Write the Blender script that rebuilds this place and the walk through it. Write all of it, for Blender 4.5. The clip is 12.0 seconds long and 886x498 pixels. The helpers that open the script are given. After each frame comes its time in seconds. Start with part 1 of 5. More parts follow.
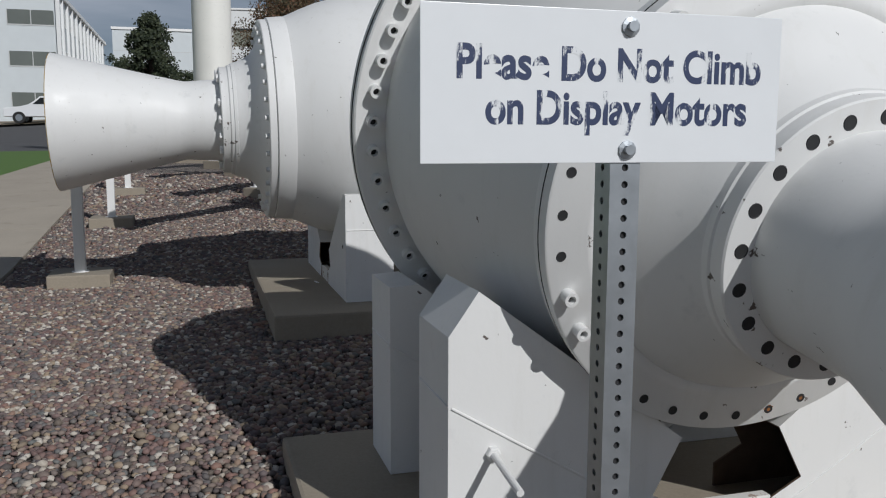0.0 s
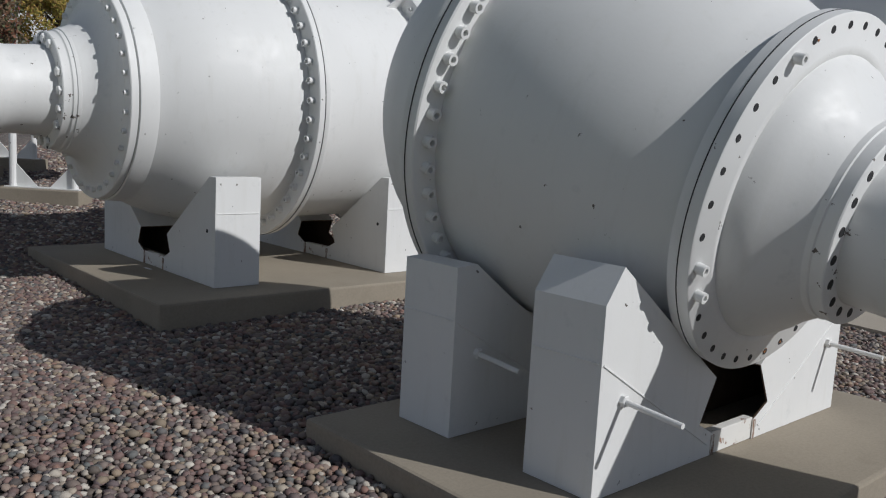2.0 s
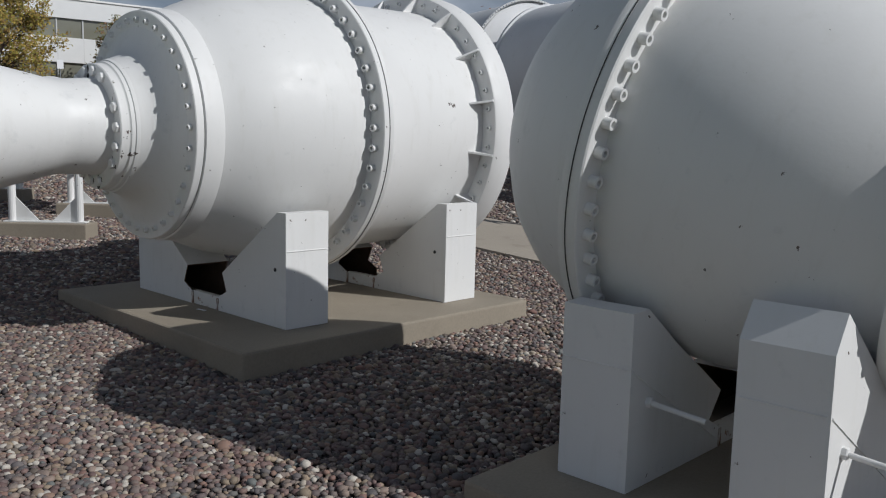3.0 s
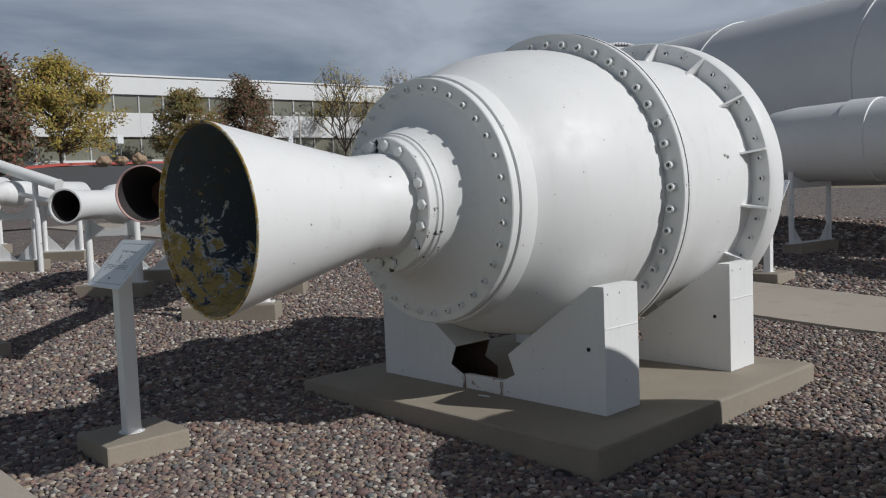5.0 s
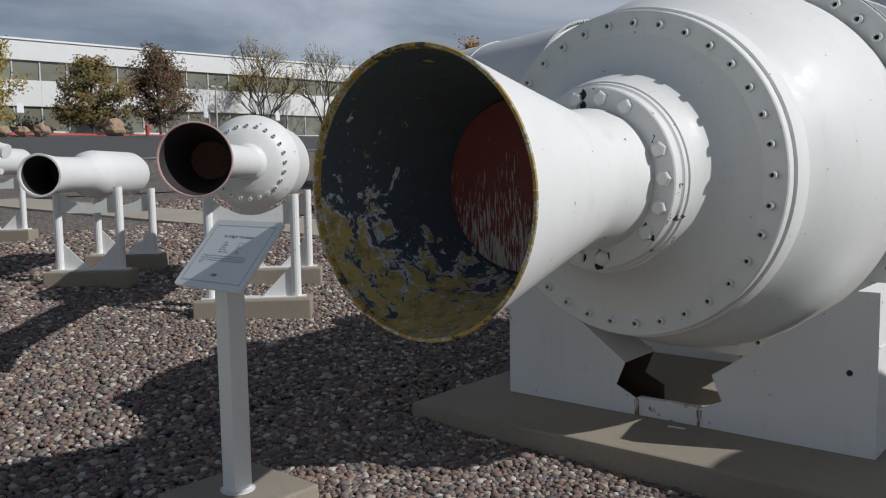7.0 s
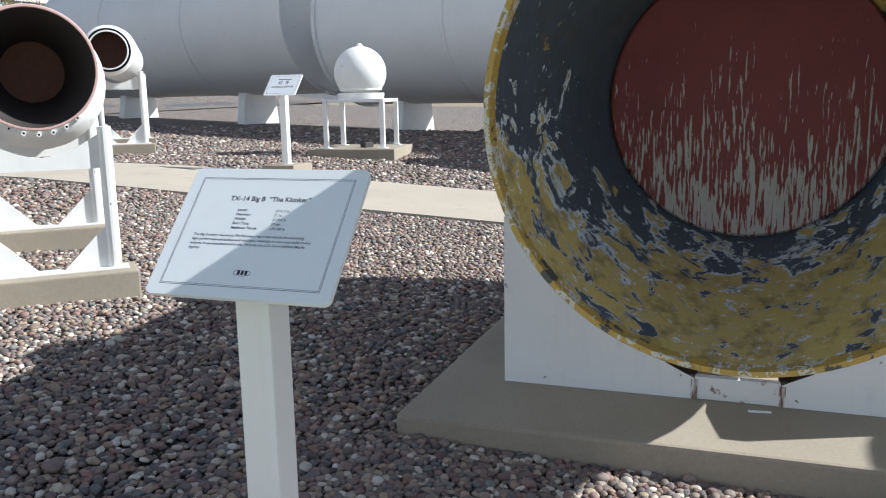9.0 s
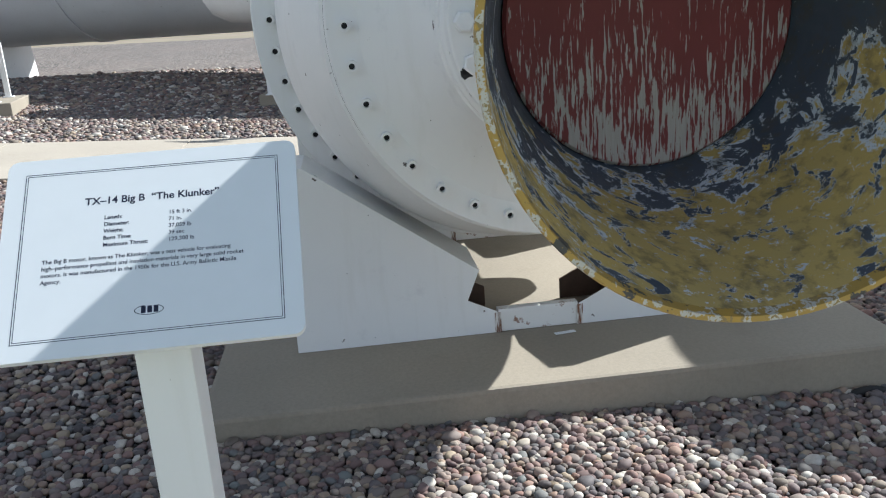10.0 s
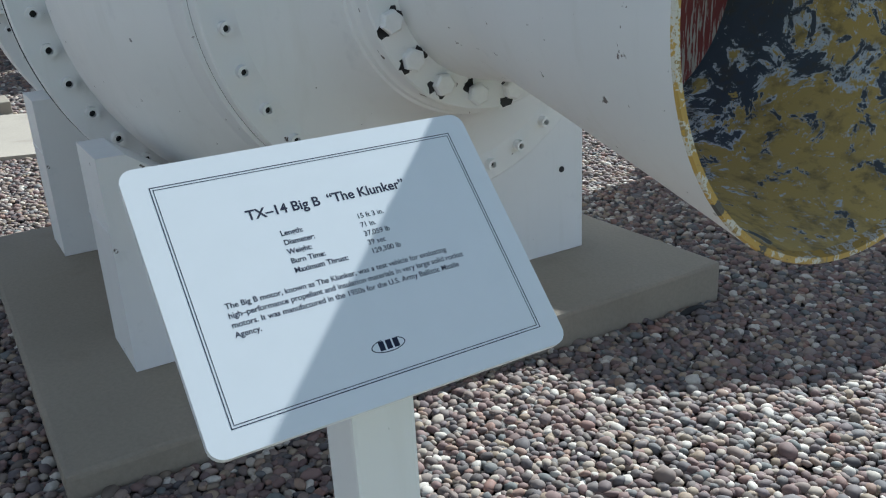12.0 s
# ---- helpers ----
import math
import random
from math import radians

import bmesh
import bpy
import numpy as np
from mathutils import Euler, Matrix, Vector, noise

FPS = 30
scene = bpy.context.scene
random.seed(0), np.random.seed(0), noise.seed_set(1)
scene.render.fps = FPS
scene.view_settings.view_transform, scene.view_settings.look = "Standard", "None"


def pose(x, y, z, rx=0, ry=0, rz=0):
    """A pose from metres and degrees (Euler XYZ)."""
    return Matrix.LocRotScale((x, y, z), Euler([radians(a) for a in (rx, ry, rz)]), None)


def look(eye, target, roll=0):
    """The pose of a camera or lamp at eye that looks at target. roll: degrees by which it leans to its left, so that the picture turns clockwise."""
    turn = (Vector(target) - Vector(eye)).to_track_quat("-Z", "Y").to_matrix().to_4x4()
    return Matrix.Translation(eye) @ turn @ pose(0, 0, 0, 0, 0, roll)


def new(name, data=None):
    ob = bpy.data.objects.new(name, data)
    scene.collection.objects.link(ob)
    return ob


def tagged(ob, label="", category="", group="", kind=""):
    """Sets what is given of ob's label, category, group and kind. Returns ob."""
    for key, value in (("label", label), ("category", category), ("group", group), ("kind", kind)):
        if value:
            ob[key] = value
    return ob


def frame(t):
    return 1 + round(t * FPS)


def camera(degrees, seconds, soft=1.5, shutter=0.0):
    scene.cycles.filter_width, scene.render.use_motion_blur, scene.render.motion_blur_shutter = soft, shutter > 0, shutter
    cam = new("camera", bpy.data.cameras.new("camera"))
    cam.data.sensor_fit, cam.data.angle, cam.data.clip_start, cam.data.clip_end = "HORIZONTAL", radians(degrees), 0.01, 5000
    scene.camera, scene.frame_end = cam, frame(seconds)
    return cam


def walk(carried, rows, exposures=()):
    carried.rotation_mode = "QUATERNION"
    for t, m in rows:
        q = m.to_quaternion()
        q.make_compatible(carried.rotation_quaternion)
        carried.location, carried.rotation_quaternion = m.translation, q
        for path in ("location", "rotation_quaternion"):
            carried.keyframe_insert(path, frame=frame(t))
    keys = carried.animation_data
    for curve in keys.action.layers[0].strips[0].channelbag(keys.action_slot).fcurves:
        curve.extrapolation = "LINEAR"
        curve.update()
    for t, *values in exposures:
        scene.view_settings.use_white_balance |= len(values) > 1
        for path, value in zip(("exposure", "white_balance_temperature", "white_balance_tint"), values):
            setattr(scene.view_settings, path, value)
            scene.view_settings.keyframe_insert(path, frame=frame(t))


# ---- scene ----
cam = camera(55.0, 12.0, 1.15)
PATH = [
    (0, (0.503, 0.279, 1.567), (0.355, 2.256, 1.306), 0.2),
    (0.5, (0.008, 0.165, 1.566), (-0.11, 2.148, 1.33), -0.1),
    (1, (-0.446, 0.08, 1.541), (-0.332, 2.06, 1.282), 0.7),
    (1.5, (-0.892, 0.12, 1.56), (-0.372, 2.033, 1.291), 2.2),
    (2, (-1.305, 0.206, 1.558), (-0.58, 2.049, 1.284), 3.1),
    (2.5, (-1.709, 0.424, 1.571), (-0.872, 2.22, 1.297), 3.5),
    (2.7, (-1.851, 0.579, 1.616), (-1.004, 2.37, 1.344), 2.4),
    (4.3, (-2.951, 1.558, 1.745), (-2.161, 3.385, 1.545), -1.8),
    (4.5, (-3.091, 1.684, 1.771), (-2.345, 3.528, 1.569), -2.1),
    (5, (-3.431, 1.987, 1.782), (-2.66, 3.827, 1.639), -2.3),
    (5.5, (-3.661, 2.384, 1.774), (-2.841, 4.202, 1.624), -2.3),
    (6, (-3.862, 2.831, 1.749), (-2.988, 4.623, 1.588), -1.6),
    (6.5, (-4.106, 3.331, 1.734), (-3.182, 5.097, 1.567), -1.3),
    (7, (-4.204, 3.877, 1.754), (-3.233, 5.615, 1.564), -1.0),
    (7.2, (-4.238, 4.073, 1.752), (-3.26, 5.807, 1.564), -0.6),
    (8.8, (-4.456, 5.693, 1.712), (-3.046, 7.068, 1.364), -1.0),
    (9, (-4.441, 5.883, 1.708), (-2.944, 7.161, 1.35), -1.1),
    (9.5, (-4.442, 6.287, 1.745), (-2.692, 7.166, 1.336), -2.9),
    (10, (-4.396, 6.666, 1.743), (-2.541, 7.17, 1.192), -4.0),
    (10.5, (-4.338, 6.964, 1.748), (-2.451, 7.16, 1.115), -3.6),
    (11, (-4.322, 7.273, 1.773), (-2.435, 7.186, 1.116), -3.7),
    (11.5, (-4.281, 7.44, 1.764), (-2.413, 7.219, 1.086), -3.5),
    (12, (-4.226, 7.519, 1.771), (-2.375, 7.195, 1.087), -3.2),
]
walk(cam, [(t, look(eye, target, roll)) for t, eye, target, roll in PATH],
     [(0, -0.54, 5900, 10), (2.7, -0.46, 5900, 10), (4.3, -0.42, 5950, 10), (7.2, -0.26, 5950, 10), (8.8, 0.95, 5850, 8), (10, 1.16, 5750, 6), (12, 0.86, 5500, 3)])

# ---- world, sun, exposure ----
SUN_EL, SUN_AZ = radians(36.0), math.atan2(0.69, -0.725)   # azimuth clockwise from +y
sun = new("sun", bpy.data.lights.new("sun", "SUN"))
sun.data.energy, sun.data.angle, sun.data.color = 4.3, radians(0.53), (1.0, 0.94, 0.85)
sun.matrix_world = look((60 * math.sin(SUN_AZ), 60 * math.cos(SUN_AZ), 60 * math.tan(SUN_EL)), (0, 0, 0))
tagged(sun, "low autumn sun from the south-east", "sun", kind="structure")

world = bpy.data.worlds.new("world")
scene.world = world
world.use_nodes = True
wn, wl = world.node_tree.nodes, world.node_tree.links
wn.clear()
w_out, w_bg = wn.new("ShaderNodeOutputWorld"), wn.new("ShaderNodeBackground")
w_sky = wn.new("ShaderNodeTexSky")
w_sky.sky_type, w_sky.sun_disc = "NISHITA", False
w_sky.sun_elevation, w_sky.sun_rotation = SUN_EL, SUN_AZ
w_sky.altitude, w_sky.dust_density = 1400, 0.6
w_tc, w_map, w_noise = wn.new("ShaderNodeTexCoord"), wn.new("ShaderNodeMapping"), wn.new("ShaderNodeTexNoise")
w_map.inputs["Scale"].default_value = (1.2, 1.9, 4.6)
w_map.inputs["Rotation"].default_value = (0.05, 0.12, 0.5)
w_noise.inputs["Scale"].default_value, w_noise.inputs["Detail"].default_value = 1.6, 9
w_noise.inputs["Roughness"].default_value, w_noise.inputs["Distortion"].default_value = 0.55, 0.6
w_ramp, w_mix = wn.new("ShaderNodeValToRGB"), wn.new("ShaderNodeMix")
w_ramp.color_ramp.elements[0].position, w_ramp.color_ramp.elements[1].position = 0.38, 0.60
w_ramp.color_ramp.elements[0].color = (0.24, 0.24, 0.24, 1)
w_mix.data_type = "RGBA"
w_mix.inputs["B"].default_value = (15.0, 15.9, 17.2, 1)
w_sep, w_veil, w_cover = wn.new("ShaderNodeSeparateXYZ"), wn.new("ShaderNodeMapRange"), wn.new("ShaderNodeMath")
w_veil.inputs["From Min"].default_value, w_veil.inputs["From Max"].default_value = 0.22, 0.75
w_veil.inputs["To Min"].default_value, w_veil.inputs["To Max"].default_value = 1.0, 0.22
w_cover.operation = "MULTIPLY"
wl.new(w_tc.outputs["Generated"], w_map.inputs["Vector"])
wl.new(w_map.outputs["Vector"], w_noise.inputs["Vector"])
wl.new(w_noise.outputs["Fac"], w_ramp.inputs["Fac"])
wl.new(w_tc.outputs["Generated"], w_sep.inputs[0])
wl.new(w_sep.outputs["Z"], w_veil.inputs["Value"])
wl.new(w_ramp.outputs["Color"], w_cover.inputs[0])
wl.new(w_veil.outputs["Result"], w_cover.inputs[1])
wl.new(w_cover.outputs[0], w_mix.inputs["Factor"])
wl.new(w_sky.outputs["Color"], w_mix.inputs["A"])
wl.new(w_mix.outputs["Result"], w_bg.inputs["Color"])
w_bg.inputs["Strength"].default_value = 0.034
wl.new(w_bg.outputs["Background"], w_out.inputs["Surface"])


# ---- materials ----
class Mat:
    """A node material with short calls for the nodes that the surfaces below need."""

    def __init__(self, name, rough=0.6, metal=0.0):
        self.m = bpy.data.materials.new(name)
        self.m.use_nodes = True
        self.n, self.l = self.m.node_tree.nodes, self.m.node_tree.links
        self.b = self.n["Principled BSDF"]
        self.b.inputs["Roughness"].default_value, self.b.inputs["Metallic"].default_value = rough, metal
        self.tc = self.n.new("ShaderNodeTexCoord")

    def link(self, a, b):
        self.l.new(a, b)
        return self

    def noise(self, scale, detail=5, rough=0.55, stretch=None, coord="Object", distort=0.0):
        t = self.n.new("ShaderNodeTexNoise")
        t.inputs["Scale"].default_value, t.inputs["Detail"].default_value = scale, detail
        t.inputs["Roughness"].default_value, t.inputs["Distortion"].default_value = rough, distort
        src = self.tc.outputs[coord]
        if stretch:
            mp = self.n.new("ShaderNodeMapping")
            mp.inputs["Scale"].default_value = stretch
            self.l.new(src, mp.inputs["Vector"])
            src = mp.outputs["Vector"]
        self.l.new(src, t.inputs["Vector"])
        return t.outputs["Fac"]

    def voronoi(self, scale, feature="F1", coord="Object"):
        t = self.n.new("ShaderNodeTexVoronoi")
        t.feature = feature
        t.inputs["Scale"].default_value = scale
        self.l.new(self.tc.outputs[coord], t.inputs["Vector"])
        return t

    def ramp(self, src, *stops, const=False):
        r = self.n.new("ShaderNodeValToRGB")
        el = r.color_ramp.elements
        while len(el) < len(stops):
            el.new(0.5)
        for e, (p, c) in zip(el, stops):
            e.position, e.color = p, (*c, 1) if len(c) == 3 else (c[0],) * 3 + (1,)
        if const:
            r.color_ramp.interpolation = "CONSTANT"
        self.l.new(src, r.inputs["Fac"])
        return r.outputs["Color"]

    def mix(self, fac, a, b, mode="MIX"):
        x = self.n.new("ShaderNodeMix")
        x.data_type, x.blend_type = "RGBA", mode
        for key, v in (("Factor", fac), ("A", a), ("B", b)):
            if hasattr(v, "is_linked"):
                self.l.new(v, x.inputs[key])
            else:
                x.inputs[key].default_value = v if key == "Factor" else (*v, 1)
        return x.outputs["Result"]

    def math(self, op, a, b):
        x = self.n.new("ShaderNodeMath")
        x.operation = op
        for i, v in enumerate((a, b)):
            if hasattr(v, "is_linked"):
                self.l.new(v, x.inputs[i])
            else:
                x.inputs[i].default_value = v
        return x.outputs[0]

    def color(self, v):
        if hasattr(v, "is_linked"):
            self.l.new(v, self.b.inputs["Base Color"])
        else:
            self.b.inputs["Base Color"].default_value = (*v, 1)
        return self

    def rough(self, v):
        self.l.new(v, self.b.inputs["Roughness"])
        return self

    def bump(self, src, strength=0.3, dist=0.01):
        bp = self.n.new("ShaderNodeBump")
        bp.inputs["Strength"].default_value, bp.inputs["Distance"].default_value = strength, dist
        self.l.new(src, bp.inputs["Height"])
        self.l.new(bp.outputs["Normal"], self.b.inputs["Normal"])
        return self


def plain(name, col, rough=0.6, metal=0.0, grain=30.0, vary=0.12, relief=0.12):
    m = Mat(name, rough, metal)
    n = m.noise(grain, 4)
    m.color(m.mix(n, tuple(c * (1 - vary) for c in col), tuple(min(1, c * (1 + vary)) for c in col)))
    m.bump(n, relief, 0.004)
    return m.m


def white_paint(name, rough=0.42, chips=0.70, base=(0.77, 0.77, 0.76), scratch=0.0):
    m = Mat(name, rough)
    big, fine = m.noise(1.1, 4), m.noise(9, 6, 0.65)
    col = m.mix(m.ramp(big, (0.3, (0,)), (0.75, (1,))), base, tuple(c * 0.93 for c in base))
    streak = m.ramp(m.noise(5, 5, 0.6, stretch=(3.0, 3.0, 0.35)), (0.55, (0,)), (0.8, (0.35,)))
    col = m.mix(streak, col, (0.62, 0.61, 0.57))
    chip = m.ramp(m.noise(14, 8, 0.6), (chips, (0,)), (chips + 0.015, (1,)))
    col = m.mix(chip, col, (0.12, 0.10, 0.09))
    pits = m.ramp(m.noise(36, 2, 0.45), (0.775, (0,)), (0.785, (0.85,)))
    col = m.mix(pits, col, (0.09, 0.085, 0.08))
    scuff = m.ramp(m.noise(6.5, 9, 0.68), (0.60, (0,)), (0.72, (0.4,)))
    col = m.mix(scuff, col, (0.56, 0.57, 0.57))
    if scratch:
        lines = m.ramp(m.noise(26, 9, 0.72, stretch=(0.55, 1.5, 1.5), distort=0.4), (scratch, (0,)), (scratch + 0.012, (0.9,)))
        col = m.mix(lines, col, (0.14, 0.13, 0.12))
    m.color(col)
    m.rough(m.ramp(fine, (0.3, (rough - 0.08,)), (0.7, (rough + 0.14,))))
    m.bump(m.noise(45, 5), 0.10, 0.004)
    return m.m


PAINT = white_paint("white_paint", 0.5)
PAINT_OLD = white_paint("old_white_paint", 0.55, 0.64)
PAINT_NOZZLE = white_paint("scratched_white_paint", 0.5, 0.685, scratch=0.675)
PAINT_SADDLE = white_paint("saddle_paint", 0.55, 0.69, (0.78, 0.78, 0.77))
PAINT_SIGN = plain("sign_white", (0.78, 0.80, 0.82), 0.3, grain=18, vary=0.03, relief=0.015)


def rust_paint():
    m = Mat("rusting_white_paint", 0.55)
    base = m.mix(m.noise(6, 5), (0.78, 0.77, 0.74), (0.70, 0.69, 0.66))
    mask = m.ramp(m.noise(16, 8, 0.65), (0.60, (0,)), (0.66, (0.9,)))
    dirt = m.mix(m.noise(40, 4), (0.30, 0.12, 0.04), (0.14, 0.06, 0.03))
    m.color(m.mix(mask, base, dirt)).bump(mask, 0.2, 0.003)
    return m.m


RUST = rust_paint()


def concrete(name, a, b):
    m = Mat(name, 0.85)
    big, fine = m.noise(0.9, 5), m.noise(60, 6, 0.7)
    col = m.mix(m.ramp(big, (0.3, (0,)), (0.7, (1,))), a, b)
    col = m.mix(m.ramp(fine, (0.35, (0.25,)), (0.6, (0,))), col, tuple(c * 0.6 for c in a))
    stain = m.ramp(m.noise(3.1, 6, 0.6), (0.58, (0,)), (0.72, (0.35,)))
    m.color(m.mix(stain, col, (0.20, 0.17, 0.13))).bump(fine, 0.35, 0.003)
    return m.m


CONCRETE = concrete("pad_concrete", (0.27, 0.235, 0.185), (0.34, 0.295, 0.23))
WALK = concrete("walk_concrete", (0.38, 0.335, 0.275), (0.44, 0.39, 0.32))


def pebble_material():
    m = Mat("pebble", 0.75)
    g = m.n.new("ShaderNodeNewGeometry")
    r = m.ramp(g.outputs["Random Per Island"], (0.0, (0.105, 0.065, 0.062)), (0.12, (0.22, 0.14, 0.125)), (0.24, (0.085, 0.082, 0.088)), (0.36, (0.29, 0.22, 0.18)),
               (0.46, (0.045, 0.040, 0.045)), (0.56, (0.33, 0.26, 0.18)), (0.66, (0.23, 0.125, 0.10)), (0.75, (0.14, 0.155, 0.15)),
               (0.83, (0.13, 0.095, 0.10)), (0.88, (0.38, 0.32, 0.25)), (0.95, (0.54, 0.50, 0.44)))
    n = m.noise(70, 4)
    m.color(m.mix(m.ramp(n, (0.35, (0,)), (0.7, (0.3,))), r, (0.17, 0.145, 0.13))).bump(n, 0.2, 0.002)
    return m.m


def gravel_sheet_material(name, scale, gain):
    """Packed small stones, gaps painted dark as shade; gain sets how pale they are."""
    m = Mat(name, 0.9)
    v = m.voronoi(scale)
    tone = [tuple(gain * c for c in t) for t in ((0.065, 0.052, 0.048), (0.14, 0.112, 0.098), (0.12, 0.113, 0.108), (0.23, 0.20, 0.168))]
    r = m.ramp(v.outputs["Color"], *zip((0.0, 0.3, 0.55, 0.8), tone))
    # shade of the gaps, put into the colour by distance from each stone
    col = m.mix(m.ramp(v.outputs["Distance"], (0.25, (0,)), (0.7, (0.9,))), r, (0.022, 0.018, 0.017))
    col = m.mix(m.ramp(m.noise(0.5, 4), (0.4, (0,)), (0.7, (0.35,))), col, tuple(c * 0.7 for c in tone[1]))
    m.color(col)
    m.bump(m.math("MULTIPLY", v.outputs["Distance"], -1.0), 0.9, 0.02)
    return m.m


# the second bed is darkened to stand for shade between loose pebbles
PEBBLE, BED, BED_SHADED = pebble_material(), gravel_sheet_material("gravel_bed", 18, 1.9), gravel_sheet_material("shaded_gravel_bed", 40, 0.45)
ASPHALT = plain("asphalt", (0.085, 0.085, 0.088), 0.85, grain=8, vary=0.25)
GRASS_SOIL = plain("lawn", (0.085, 0.16, 0.03), 0.9, grain=25, vary=0.4)
DRYLAND = plain("dry_land", (0.24, 0.20, 0.14), 0.9, grain=0.6, vary=0.3)
CURB = plain("kerb_concrete", (0.45, 0.42, 0.38), 0.8)
RED_CURB = plain("red_kerb_paint", (0.42, 0.07, 0.05), 0.7)
GALV = plain("galvanised_steel", (0.42, 0.45, 0.48), 0.42, 0.85, grain=25, vary=0.25)
# own black of joints and bare chips; painted shade where it marks holes
BLACK = plain("black_and_hole_shade", (0.02, 0.02, 0.022), 0.7)
SOOT = plain("soot_inside", (0.035, 0.03, 0.03), 0.7, vary=0.4)
BOLT = plain("painted_bolt", (0.74, 0.74, 0.73), 0.45)
INK = plain("navy_ink", (0.014, 0.018, 0.045), 0.9)
TYRE = plain("rubber", (0.02, 0.02, 0.02), 0.8)
CARPAINT = plain("car_white", (0.75, 0.76, 0.77), 0.25, vary=0.03)
BARK = plain("bark", (0.085, 0.064, 0.05), 0.9, grain=12, vary=0.4)


def glass_dark(name, col):
    m = Mat(name, 0.08)
    m.color(m.mix(m.noise(0.35, 3), col, tuple(c * 1.8 for c in col)))
    m.b.inputs["Specular IOR Level"].default_value = 0.8
    return m.m


WINDOW = glass_dark("window_glass", (0.10, 0.11, 0.10))
CAR_GLASS = glass_dark("car_glass", (0.012, 0.014, 0.015))
CAR_GLASS.node_tree.nodes["Principled BSDF"].inputs["Specular IOR Level"].default_value = 0.3


def round_coords(m, along, around):
    """Coordinates on a body turned about its local x axis: distance along it and distance round it, scaled."""
    sep, arm, cmb = m.n.new("ShaderNodeSeparateXYZ"), m.n.new("ShaderNodeMath"), m.n.new("ShaderNodeCombineXYZ")
    m.l.new(m.tc.outputs["Object"], sep.inputs[0])
    arm.operation = "ARCTAN2"
    m.l.new(sep.outputs["Y"], arm.inputs[0])
    m.l.new(sep.outputs["Z"], arm.inputs[1])
    m.l.new(m.math("MULTIPLY", sep.outputs["X"], along), cmb.inputs[0])
    m.l.new(m.math("MULTIPLY", arm.outputs[0], 0.42 * around), cmb.inputs[1])
    return sep, cmb.outputs[0]


def nozzle_inside():
    """Old coats of navy, white and yellow paint, flaked more towards the rim and the underside."""
    m = Mat("flaked_nozzle_paint", 0.6)
    sep, wrap = round_coords(m, 1.0, 0.8)

    def flakes(scale, detail, rough, distort=0.0):
        t = m.n.new("ShaderNodeTexNoise")
        for key, v in (("Scale", scale), ("Detail", detail), ("Roughness", rough), ("Distortion", distort)):
            t.inputs[key].default_value = v
        m.l.new(wrap, t.inputs["Vector"])
        return t.outputs["Fac"]

    low = m.math("MULTIPLY", sep.outputs["Z"], -0.46)
    side = m.math("MULTIPLY", sep.outputs["Y"], 0.06)
    out = m.math("MULTIPLY", m.math("SUBTRACT", sep.outputs["X"], 2.42), 0.42)
    lean = m.math("ADD", m.math("ADD", low, side), out)
    n = flakes(9.0, 12, 0.68, 0.5)
    f = m.math("ADD", n, lean)
    navy = m.mix(m.noise(4, 6), (0.048, 0.062, 0.088), (0.080, 0.098, 0.13))
    ochre = m.mix(m.noise(9, 8, 0.65), (0.60, 0.42, 0.11), (0.44, 0.34, 0.15))
    pale = m.mix(m.noise(14, 5), (0.68, 0.72, 0.78), (0.50, 0.54, 0.59))
    coats = m.mix(m.ramp(f, (0.565, (0,)), (0.569, (1,))), navy, pale)
    coats = m.mix(m.ramp(f, (0.606, (0,)), (0.610, (1,))), coats, ochre)
    bare = m.math("ADD", flakes(15, 12, 0.7, 0.6), m.math("MULTIPLY", lean, -0.10))
    coated = m.ramp(f, (0.560, (0,)), (0.566, (1,)))
    coats = m.mix(m.math("MULTIPLY", m.ramp(bare, (0.536, (0,)), (0.539, (1,))), coated), coats, pale)
    coats = m.mix(m.ramp(bare, (0.547, (0,)), (0.550, (1,))), coats, navy)
    speck = m.math("ADD", flakes(46, 10, 0.74), m.math("MULTIPLY", lean, 0.12))
    coats = m.mix(m.ramp(speck, (0.628, (0,)), (0.633, (1,))), coats, pale)
    patch = m.ramp(m.noise(5.5, 8, 0.62), (0.665, (0,)), (0.668, (1,)))
    coats = m.mix(patch, coats, ochre)
    grime = m.ramp(m.noise(16, 9, 0.7), (0.36, (0.6,)), (0.50, (0,)))
    m.color(m.mix(grime, coats, (0.085, 0.075, 0.055))).bump(f, 0.25, 0.004)
    m.rough(m.ramp(n, (0.35, (0.5,)), (0.65, (0.8,))))
    return m.m


def rim_paint():
    m = Mat("chipped_yellow_rim", 0.6)
    n = m.noise(13, 9, 0.68)
    col = m.ramp(n, (0.0, (0.07, 0.065, 0.06)), (0.42, (0.40, 0.26, 0.06)), (0.52, (0.52, 0.50, 0.45)), (0.57, (0.28, 0.20, 0.08)), (0.62, (0.45, 0.28, 0.05)), const=True)
    m.color(col).bump(n, 0.3, 0.004)
    return m.m


